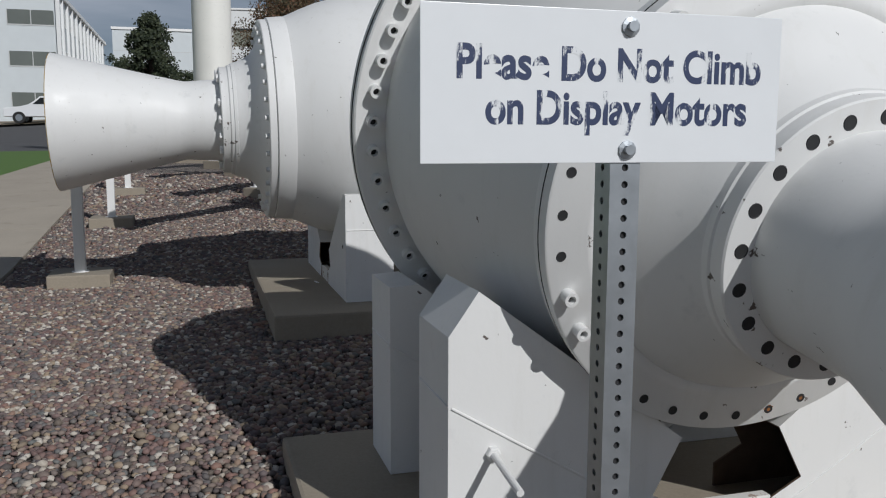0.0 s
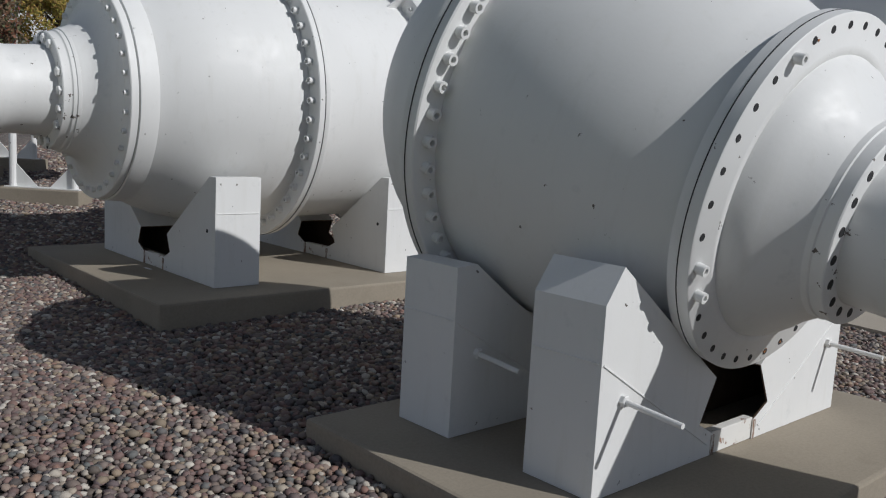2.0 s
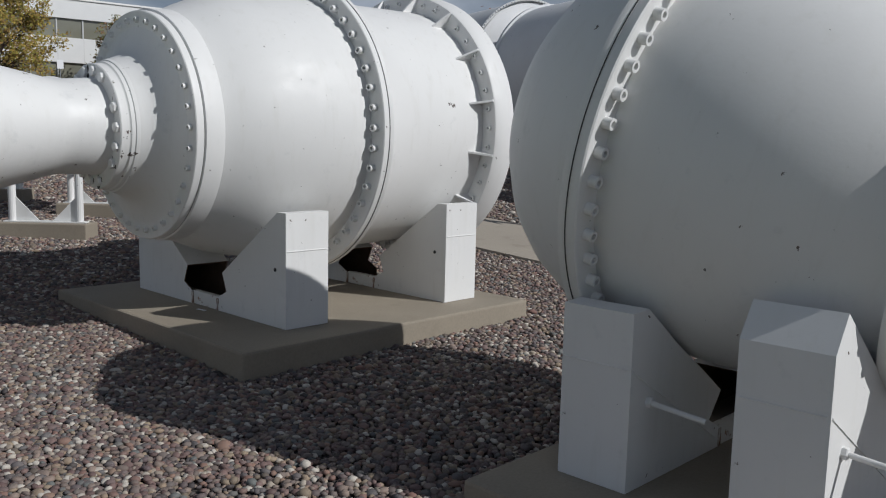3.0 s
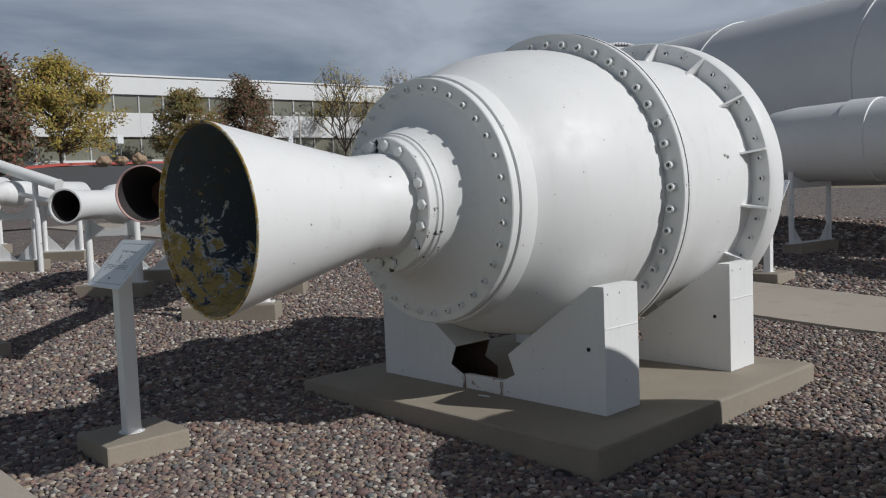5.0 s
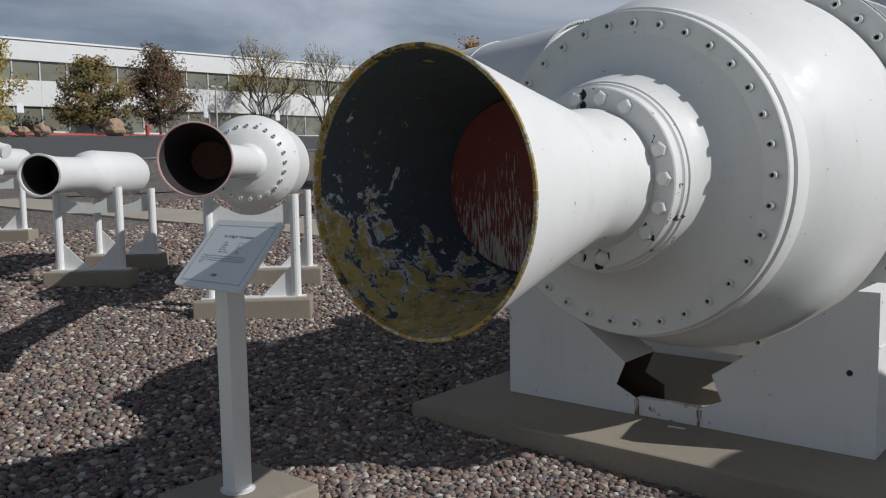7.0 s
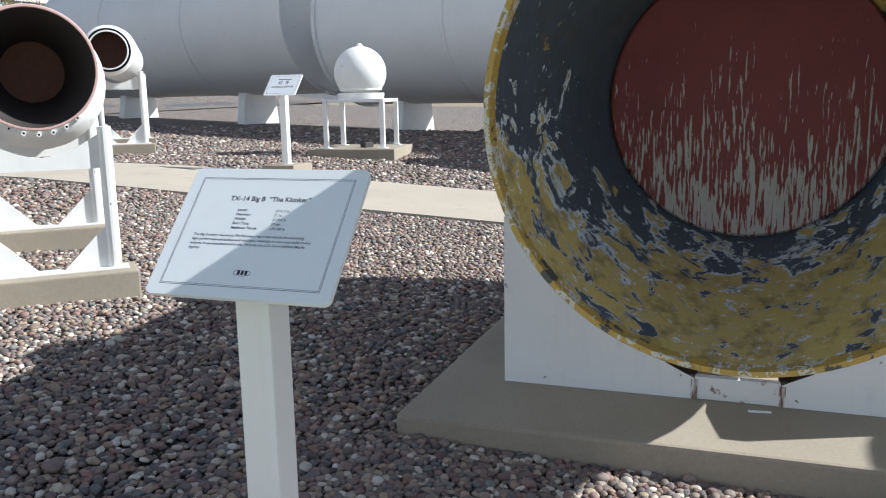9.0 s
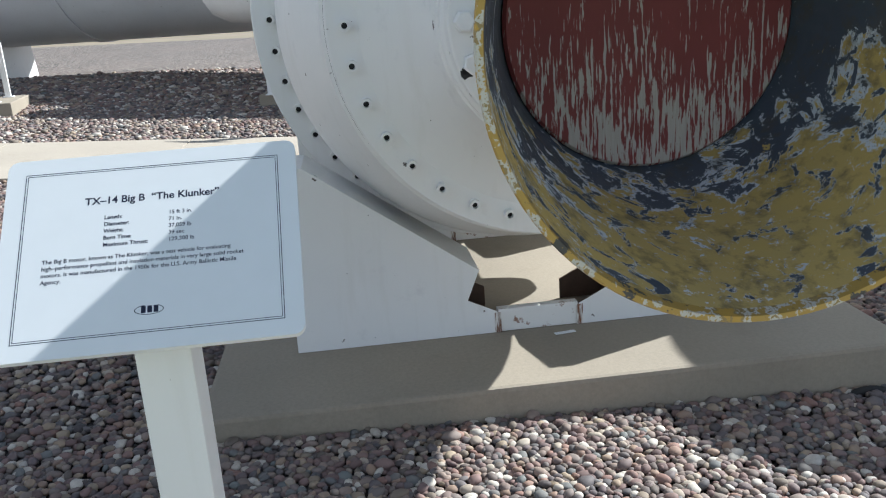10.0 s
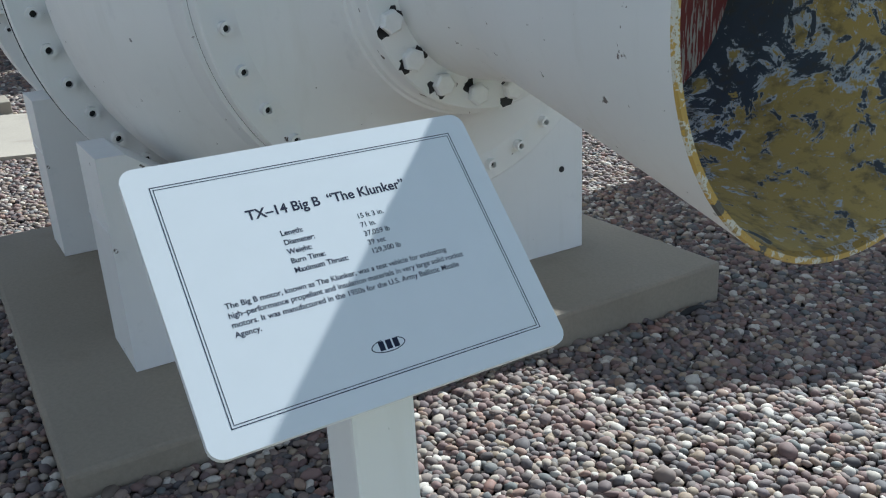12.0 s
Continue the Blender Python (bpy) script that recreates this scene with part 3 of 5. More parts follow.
def hollow_half(pts, thick, gauge=0.009):
    """A cradle half of sheet steel: front, back, outer side and sloping top, open at the cut; walls of real thickness."""
    bm = bmesh.new()
    ends = [[bm.verts.new((w, a, z)) for a, z in pts] for w in (0, thick)]
    n = len(pts)
    bm.faces.new(ends[0])
    bm.faces.new(ends[1][::-1])
    for k in range(3, n - 1):
        bm.faces.new((ends[0][k], ends[0][k + 1], ends[1][k + 1], ends[1][k]))
    bmesh.ops.recalc_face_normals(bm, faces=bm.faces)
    mid = Vector((thick / 2, sum(p[0] for p in pts) / n, sum(p[1] for p in pts) / n))
    if sum((f.calc_center_median() - mid).dot(f.normal) * f.calc_area() for f in bm.faces) < 0:
        bmesh.ops.reverse_faces(bm, faces=bm.faces)
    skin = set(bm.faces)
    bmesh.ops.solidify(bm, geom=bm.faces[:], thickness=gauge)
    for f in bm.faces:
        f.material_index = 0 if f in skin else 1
    return bm


def rust_run():
    m = Mat("rust_run", 0.8)
    run = m.ramp(m.noise(30, 7, 0.65, stretch=(1, 2.5, 0.35)), (0.42, (0,)), (0.56, (1,)))
    m.color(m.mix(run, (0.70, 0.68, 0.64), m.mix(m.noise(60, 4), (0.22, 0.085, 0.03), (0.10, 0.045, 0.022)))).bump(run, 0.2, 0.002)
    return m.m


RUST_RUN = rust_run()
# rust brown, darkened as well for the shade inside the hollow halves
SHADED_RUSTY_STEEL = plain("shaded_rusty_steel", (0.105, 0.068, 0.048), 0.9, grain=14, vary=0.5)


def saddle(m, half, thick, outline, label, rods=False):
    """A boxed steel cradle: two cut halves and a low joining strip. outline: (a, z) from the notch outward, for one half."""
    root = thing("saddle", m, label, "saddle")
    for sgn in (1, -1):
        pts = [(sgn * a, z) for a, z in outline]
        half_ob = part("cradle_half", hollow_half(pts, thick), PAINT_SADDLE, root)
        half_ob.data.materials.append(SHADED_RUSTY_STEEL)
        if rods:
            part("rod", tube((-0.27, sgn * (half - 0.13), 0.345), (0.0, sgn * (half - 0.143), 0.362), 0.0115), PAINT, root, "short steel rod")
            part("nut", lathe([(-0.02, 0), (-0.02, 0.02), (-0.016, 0.024), (0.002, 0.024)], 6), PAINT, root, m=Matrix.Translation((-0.002, sgn * (half - 0.143), 0.362)))
        elif sgn < 0:
            # black disc on the face in place of the shaded hole
            part("drain_hole", tube((-0.003, sgn * (half - 0.12), 0.39), (0.004, sgn * (half - 0.12), 0.39), 0.014), BLACK, root)
        # weld seams: a slanting one on the face, a level one on the outer side
        if rods:
            part("weld_bead", tube((-0.001, sgn * (half - 0.01), 0.515), (-0.001, sgn * (half * 0.22), 0.515 - half * 0.46), 0.0045, 6), PAINT_SADDLE, half_ob)
        part("weld_bead", tube((0.01, sgn * (half + 0.001), 0.52), (thick - 0.01, sgn * (half + 0.001), 0.52), 0.004, 6), PAINT_SADDLE, half_ob)
        part("rust_edge", boxm((-0.003, sgn * 0.178 - 0.016, 0.0), (0.002, sgn * 0.178 + 0.012, 0.09), 0.001), RUST_RUN, half_ob, "rust run at the cut")
    part("joining_strip", boxm((0.004, -0.174, 0), (0.05, 0.174, 0.10), 0.004), RUST, root, "rust-streaked joining strip")
    return root


SAD = [(0.178, 0), (0.178, 0.095), (0.30, 0.155), (0.245, 0.285), (0.609, 0.545), (0.93, 0.775), (1.025, 0.775), (1.025, 0)]
for u0 in (1.61, 3.12):
    saddle(site(u0, 7.075, 0.384), 1.025, 0.35, SAD, "white-painted steel saddle with a ragged cut middle")
SAD1 = [(0.17, 0), (0.17, 0.09), (0.292, 0.155), (0.19, 0.345), (0.905, 0.87), (1.0, 0.735), (1.0, 0)]
SAD2 = [(0.17, 0), (0.17, 0.09), (0.292, 0.155), (0.19, 0.28), (0.355, 0.394), (0.64, 0.58), (0.885, 0.76), (1.0, 0.752), (1.0, 0)]
for v0, out in ((2.46, SAD1), (3.24, SAD2)):
    saddle(site(2.29, v0, 0.238, 90), 1.0, 0.34, out, "white-painted steel saddle with a slanted top and steel rods", True)


# ---- plaques ----
def plaque(u, v, text=False, label="white information plaque on a square post"):
    x, y = W(u, v)
    g = rise(x, y)
    root = thing("information_sign", pose(x, y, g, 0, 0, TURN), label, "sign", "plaques of the motors")
    part("base_block", boxm((-0.25, -0.235, -0.05), (0.26, 0.235, 0.115), 0.012), CONCRETE, root, "concrete base block")
    part("post", boxm((-0.045, -0.045, 0.11), (0.045, 0.045, 1.072), 0.006), PAINT_SADDLE, root)
    part("foot_plate", tube((0, 0, 0.112), (0, 0, 0.12), 0.075, 20), PAINT_SADDLE, root)
    tilt = Matrix.Translation((0.0, 0, 1.146)) @ Matrix.Rotation(radians(-47.5), 4, "Y") @ Matrix.Rotation(radians(-90), 4, "Z")
    bm = bmesh.new()
    w, h, rr = 0.235, 0.178, 0.018
    loop = []
    for cx, cy, a0 in ((w - rr, h - rr, 0), (-w + rr, h - rr, 90), (-w + rr, -h + rr, 180), (w - rr, -h + rr, 270)):
        for k in range(6):
            a = radians(a0 + 18 * k)
            loop.append((cx + rr * math.cos(a), cy + rr * math.sin(a)))
    lo = [bm.verts.new((a, b, -0.012)) for a, b in loop]
    hi = [bm.verts.new((a, b, 0.0)) for a, b in loop]
    bm.faces.new(lo[::-1])
    bm.faces.new(hi)
    for k in range(len(loop)):
        bm.faces.new((lo[k], lo[(k + 1) % len(loop)], hi[(k + 1) % len(loop)], hi[k]))
    pl = part("panel", bm, PAINT_SIGN, root, m=tilt)
    part("bracket", boxm((-0.05, -0.075, -0.05), (0.05, 0.075, -0.013), 0.004), PAINT_SADDLE, pl)

    def frame_lines(wi, hi_, t):
        b = bmesh.new()
        for lo_, up in (((-wi, -hi_, 0.00004), (wi, -hi_ + t, 0.00016)), ((-wi, hi_ - t, 0.00004), (wi, hi_, 0.00016)), ((-wi, -hi_ + t, 0.00004), (-wi + t, hi_ - t, 0.00016)), ((wi - t, -hi_ + t, 0.00004), (wi, hi_ - t, 0.00016))):
            box(b, lo_, up)
        return b

    part("border_line", frame_lines(0.205, 0.150, 0.0011), INK, pl, "thin navy border line")
    part("border_line", frame_lines(0.2015, 0.1465, 0.0009), INK, pl, "thin navy border line")
    if text:
        def put(name, body, size, px, py, align="LEFT", bold=0.0, sx=1.0):
            text_mesh(name, body, size, INK, pl, Matrix.Translation((px, py, 0.00016)), align, bold, 0.0, sx)

        put("title_text", "TX\u201314 Big B  \u201cThe Klunker\u201d", 0.0185, 0.0, 0.089, "CENTER", 0.0004)
        rows = (("Length:", "15 ft 3 in."), ("Diameter:", "71 in."), ("Weight:", "37,059 lb"), ("Burn Time:", "39 sec"), ("Maximum Thrust:", "129,300 lb"))
        for k, (a, b) in enumerate(rows):
            put("data_text", a, 0.0098, -0.076, 0.057 - 0.0125 * k, "LEFT", 0.00022)
            put("data_text", b, 0.0098, 0.026, 0.057 - 0.0125 * k, "LEFT", 0.00012)
        lines = ("The Big B motor, known as The Klunker, was a test vehicle for evaluating", "high\u2013performance propellant and insulation materials in very large solid rocket",
                 "motors. It was manufactured in the 1950s for the U.S. Army Ballistic Missile", "Agency.")
        for k, a in enumerate(lines):
            put("caption_text", a, 0.0098, -0.168, -0.015 - 0.0118 * k, "LEFT", 0.00014)
        # maker's mark as plain shapes
        b = bmesh.new()
        for k in range(3):
            box(b, (-0.013 + 0.0095 * k, -0.1175, 0.00004), (-0.006 + 0.0095 * k, -0.106, 0.00016))
        part("maker_mark", b, INK, pl)
        b = bmesh.new()
        n = 40
        ring = [[b.verts.new((-0.001 + (0.0225 - d) * math.cos(2 * math.pi * k / n), -0.1125 + (0.0085 - d * 0.8) * math.sin(2 * math.pi * k / n), 0.00016)) for k in range(n)] for d in (0.0, 0.0013)]
        for k in range(n):
            if k not in (6, 7, 8, 9, 10, 11):
                b.faces.new((ring[0][k], ring[0][(k + 1) % n], ring[1][(k + 1) % n], ring[1][k]))
        part("maker_mark", b, INK, pl)
    else:
        b = bmesh.new()
        box(b, (-0.10, 0.088, 0.00004), (0.10, 0.10, 0.00016))
        for k in range(5):
            box(b, (-0.076, 0.060 - 0.0125 * k, 0.00004), (-0.02, 0.066 - 0.0125 * k, 0.00016))
            box(b, (0.026, 0.060 - 0.0125 * k, 0.00004), (0.075, 0.066 - 0.0125 * k, 0.00016))
        for k in range(3):
            box(b, (-0.168, -0.024 - 0.0118 * k, 0.00004), (0.16, -0.019 - 0.0118 * k, 0.00016))
        part("text_lines", b, INK, pl)
    return root


plaque(-0.395, 8.125, True, "white information plaque about a test motor on a square white post")
plaque(-0.40, 11.45)
plaque(-0.40, 14.55)
plaque(7.905, 12.83, label="white information plaque on a post beside the sphere")


# ---- please-do-not-climb sign ----
def climb_sign():
    bl = Vector((0.3925, 1.360, 1.533))
    k = 0.87
    root = thing("warning_sign", pose(*W(0, 0), 0) @ Matrix.Identity(4), "white metal warning sign with worn navy letters on a perforated post", "sign")
    base = Matrix.Translation(bl) @ Matrix.Rotation(radians(TURN), 4, "Z") @ Matrix.Rotation(radians(90), 4, "X")
    pn = part("sign_panel", boxm((0, 0, -0.002), (0.61 * k, 0.232 * k, 0.0), 0.0008), PAINT_SIGN, root, m=base)
    worn = Mat("worn_navy_letters", 0.5)
    msk = worn.ramp(worn.noise(16, 8, 0.7, stretch=(2.2, 0.8, 1)), (0.53, (0,)), (0.57, (1,)))
    worn.color(worn.mix(msk, (0.03, 0.045, 0.11), (0.74, 0.76, 0.78)))
    text_mesh("sign_text", "Please Do Not Climb", 0.0695 * k, worn.m, pn, Matrix.Translation((0.313 * k, 0.147 * k, 0.0002)), "CENTER", 0.0018, 0.0, 0.86)
    text_mesh("sign_text", "on Display Motors", 0.0695 * k, worn.m, pn, Matrix.Translation((0.325 * k, 0.081 * k, 0.0002)), "CENTER", 0.0018, 0.0, 0.86)
    for yy in (0.02 * k, 0.208 * k):
        part("bolt", lathe([(0, 0.013), (0.003, 0.013), (0.004, 0.007), (0.011, 0.007), (0.011, 0)], 10), GALV, pn, m=Matrix.Translation((0.335 * k, yy, 0.0)) @ Matrix.Rotation(radians(-90), 4, "Y"))
    # perforated square steel tube
    px, py = bl.x + 0.335 * k * CU, bl.y + 0.335 * k * SU
    post = new("post")
    post.parent = root
    post.matrix_world = pose(px - 0.0252 * SU, py + 0.0252 * CU, 0, 0, 0, TURN)
    half, zt, pitch, hr = 0.0226, bl.z + 0.222 * k, 0.0233, 0.0050
    n = int((zt + 0.0) / pitch)
    bm = bmesh.new()
    for z0 in range(n):
        zc = z0 * pitch + pitch / 2
        seg = 12
        hole = [bm.verts.new((hr * math.cos(2 * math.pi * k / seg), 0, zc + hr * math.sin(2 * math.pi * k / seg))) for k in range(seg)]
        inner = [bm.verts.new((v.co.x, 0.003, v.co.z)) for v in hole]
        rim = []
        for k in range(seg):
            a = 2 * math.pi * k / seg
            q = max(abs(math.cos(a)) / half, abs(math.sin(a)) / (pitch / 2))
            rim.append(bm.verts.new((math.cos(a) / q, 0, zc + math.sin(a) / q)))
        corner = {}
        for k in range(seg):
            bm.faces.new((hole[k], hole[(k + 1) % seg], rim[(k + 1) % seg], rim[k]))
            bm.faces.new((hole[k], inner[k], inner[(k + 1) % seg], hole[(k + 1) % seg]))
        for sx in (-1, 1):
            for sz in (-1, 1):
                c = bm.verts.new((sx * half, 0, zc + sz * pitch / 2))
                ks = sorted(range(seg), key=lambda k: (rim[k].co - c.co).length)[:2]
                bm.faces.new((c, rim[ks[0]], rim[ks[1]]))
    me = link_mesh("post_side", bm, GALV)
    for q in range(4):
        ob = new("post_side", me)
        ob.parent = post
        ob.matrix_local = Matrix.Rotation(radians(90 * q), 4, "Z") @ Matrix.Translation((0, -half, 0))
    # added black filler, standing for the shade inside the hollow tube
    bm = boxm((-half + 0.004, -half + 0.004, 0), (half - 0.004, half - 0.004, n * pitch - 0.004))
    part("hollow_shade_fill", bm, BLACK, post)
    return root


climb_sign()


# ---- smaller motors on stands ----
def stand(root_name, m, width, height, pad_w, label, pad_h=0.16, plate=True):
    """A pair of posts with a foot bar, gussets and a cradle plate, on its own concrete block. Local x points along the motor."""
    root = thing(root_name, m, label, "stand", "motor stands")
    part("base_block", boxm((-0.17, -pad_w / 2, -0.1), (0.17, pad_w / 2, pad_h), 0.012), CONCRETE, root, "concrete base block")
    w = width / 2
    for s in (-1, 1):
        part("post", tube((0, s * w, pad_h + 0.012), (0, s * w, height), 0.042, 14), PAINT, root)
        part("gusset", prism([(s * (w - 0.02), pad_h + 0.012), (s * (w - 0.02), pad_h + 0.30), (s * (w - 0.30), pad_h + 0.012)], 0, -0.006, 0.006), PAINT, root)
    part("foot_bar", boxm((-0.06, -w - 0.08, pad_h), (0.06, w + 0.08, pad_h + 0.014), 0.002), PAINT, root)
    if plate:
        n = 10
        arcp = [(w * (1 - 2 * k / n), height - 0.02 - 0.16 * math.sin(math.pi * k / n)) for k in range(n + 1)]
        part("cradle_plate", prism([(-w, height - 0.26), (w, height - 0.26), *arcp], 0, -0.006, 0.006), PAINT, root)
    return root


def motor_on_stands(mouth, yaw, z, prof, mouth_r, depth, stands, width, label, wall=0.02, dark=SOOT, bolts=None, pad_w=1.0):
    """mouth: x, y of the nozzle's mouth; yaw: where it points; prof: (distance behind the mouth, radius) of the outside; stands: distances behind the mouth."""
    d = Vector((math.cos(radians(yaw)), math.sin(radians(yaw)), 0))
    m = Matrix.Translation((mouth[0], mouth[1], z)) @ Matrix.Rotation(radians(yaw), 4, "Z")
    root = thing("rocket_motor", m, label, "rocket motor", "motors on stands")
    split = next(i for i, (s, r) in enumerate(prof) if s >= depth * 0.9)
    part("nozzle", lathe([(-s, r) for s, r in prof[: split + 1]], 64), PAINT, root, smooth=True)
    part("case", lathe([(-s, r) for s, r in prof[split:]], 64), PAINT, root, smooth=True)
    part("rim", lathe([(0, mouth_r), (0.004, mouth_r - 0.003), (0.004, mouth_r - wall), (-0.03, mouth_r - wall)], 64), PINK if bolts else PAINT, root, smooth=True)
    rb = [r for s, r in prof if s <= depth][-1] - wall
    part("bore", lathe([(-0.03, mouth_r - wall), *[(-s, r - wall) for s, r in prof if 0.03 < s < depth], (-depth, rb)], 48), SOOT, root, "sooty dark bore", smooth=True)
    part("plug", lathe([(-depth, rb), (-depth, 0)], 48), dark, root, "dark brown closing disc")
    if bolts:
        bolt_ring(root, -bolts[0], bolts[1], bolts[2], 0.014, 0.02, BOLT)
    for s, h in stands:
        x, y = mouth[0] - d.x * s, mouth[1] - d.y * s
        stand("motor_stand", pose(x, y, rise(x, y), 0, 0, yaw), width, z - rise(x, y) - h, pad_w, "white tubular steel stand on a concrete block")
    return root


PINK = plain("pinkish_rim_paint", (0.55, 0.36, 0.34), 0.6)
DARKRED = plain("dark_red_bore", (0.16, 0.07, 0.05), 0.8, vary=0.4)

motor_on_stands((-2.99, 9.08), -114.5, 1.83,
                [(0, 0.228), (0.12, 0.205), (0.3, 0.165), (0.5, 0.135), (0.8, 0.125), (2.16, 0.13), (2.18, 0.155), (2.20, 0.16), (2.22, 0.24), (2.27, 0.34), (2.35, 0.375), (2.41, 0.40), (2.44, 0.415), (2.49, 0.42), (2.53, 0.40), (3.9, 0.40), (4.1, 0.34), (4.2, 0.2), (4.24, 0)],
                0.228, 0.5, ((2.28, 0.28), (3.81, 0.28)), 0.74, "white rocket motor with a bolted dome and a dark open nozzle", dark=DARKRED, bolts=(2.258, 0.318, 24), wall=0.010)
motor_on_stands((-3.62, 12.25), -118, 1.75,
                [(0, 0.195), (0.18, 0.18), (0.3, 0.17), (0.9, 0.17), (1.0, 0.175), (1.15, 0.235), (1.25, 0.245), (2.25, 0.245), (2.37, 0.22), (2.45, 0.13), (2.47, 0)],
                0.195, 0.6, ((1.05, 0.13), (2.1, 0.17)), 0.62, "slim white rocket motor with an open sooty nozzle", pad_w=0.85)
motor_on_stands((-5.05, 14.7), -116, 1.95,
                [(0, 0.17), (0.2, 0.15), (0.3, 0.145), (1.2, 0.145), (1.4, 0.19), (3.6, 0.19), (3.7, 0.15), (3.75, 0)],
                0.17, 0.6, ((1.5, 0.12), (2.9, 0.12)), 0.6, "slim white rocket motor on two stands", pad_w=0.85)
motor_on_stands((-6.4, 17.4), -115, 2.1,
                [(0, 0.2), (0.3, 0.17), (1.0, 0.17), (1.3, 0.24), (3.6, 0.24), (3.7, 0.2), (3.75, 0)],
                0.2, 0.6, ((1.5, 0.15), (2.9, 0.15)), 0.6, "slim white rocket motor on two stands", pad_w=0.85)
motor_on_stands((1.80, 17.25), -122, 2.40,
                [(0, 0.30), (0.10, 0.30), (0.12, 0.345), (0.3, 0.36), (0.5, 0.37), (3.6, 0.37), (3.7, 0.3), (3.75, 0)],
                0.27, 0.5, ((1.5, 0.25), (2.9, 0.25)), 0.72, "white rocket motor with a wide ring round its dark bore", dark=DARKRED)
# long white casing with a rounded end on two stands
motor_on_stands((8.37, 7.34), -75, 2.24,
                [(0, 0.58), (0.02, 0.60), (3.80, 0.60), (3.81, 0.615), (4.22, 0.615), (4.23, 0.595), (5.1, 0.58), (5.45, 0.54), (5.68, 0.43), (5.8, 0.25), (5.84, 0)],
                0.58, 0.4, ((2.2, 0.42), (4.92, 0.42)), 1.12, "long white rocket casing with a rounded end on stands", pad_w=1.1)
plaque(7.95, 8.07, label="white information plaque on a post by a long casing")


# ---- sphere tank on its table ----
def sphere_tank():
    x, y = 5.125, 15.69
    g = rise(x, y)
    t = thing("tank_stand", pose(x, y, g, 0, 0, 30), "white square steel stand on a concrete pad", "stand")
    part("base_pad", boxm((-0.68, -0.68, -0.1), (0.68, 0.68, 0.13), 0.015), CONCRETE, t, "flat concrete pad")
    top = 1.66 - g
    for sx in (-1, 1):
        for sy in (-1, 1):
            part("leg", boxm((sx * 0.45 - 0.035, sy * 0.45 - 0.035, 0.14), (sx * 0.45 + 0.035, sy * 0.45 + 0.035, top - 0.05), 0.004), PAINT, t)
            part("foot", boxm((sx * 0.45 - 0.07, sy * 0.45 - 0.07, 0.128), (sx * 0.45 + 0.07, sy * 0.45 + 0.07, 0.142)), PAINT, t)
    for s in (-1, 1):
        part("rail", boxm((-0.49, s * 0.45 - 0.03, top - 0.05), (0.49, s * 0.45 + 0.03, top), 0.003), PAINT, t)
        part("rail", boxm((s * 0.45 - 0.03, -0.415, top - 0.05), (s * 0.45 + 0.03, 0.415, top - 0.002), 0.003), PAINT, t)
    part("ring", lathe([(top - 0.003, 0.34), (top + 0.09, 0.36), (top + 0.09, 0.37), (top - 0.003, 0.36)], 40, True), PAINT, t, m=Matrix.Rotation(radians(-90), 4, "Y"), smooth=True)
    bm = bmesh.new()
    bmesh.ops.create_uvsphere(bm, u_segments=48, v_segments=28, radius=0.41)
    s = thing("pressure_sphere", pose(x, y, 2.06), "white spherical tank with a small cap, resting in a ring stand", "tank")
    part("shell", bm, PAINT, s, smooth=True)
    part("girth_band", lathe([(-0.02, 0.41), (-0.018, 0.418), (0.018, 0.418), (0.02, 0.41)], 48), PAINT, s, m=Matrix.Rotation(radians(90), 4, "Y") @ Matrix.Translation((0.25, 0, 0)) @ Matrix.Diagonal((1, 0.80, 0.80, 1)), smooth=True)
    part("cap", lathe([(0.40, 0.06), (0.43, 0.05), (0.45, 0.03), (0.455, 0)], 16), PAINT, s, m=Matrix.Rotation(radians(-90), 4, "Y"), smooth=True)
    b = thing("dark_block", pose(x - 0.1, y - 0.2, g + 0.13), "small dark block lying on the pad", "block")
    part("block", boxm((-0.09, -0.06, 0), (0.09, 0.06, 0.08), 0.01), SOOT, b)


sphere_tank()


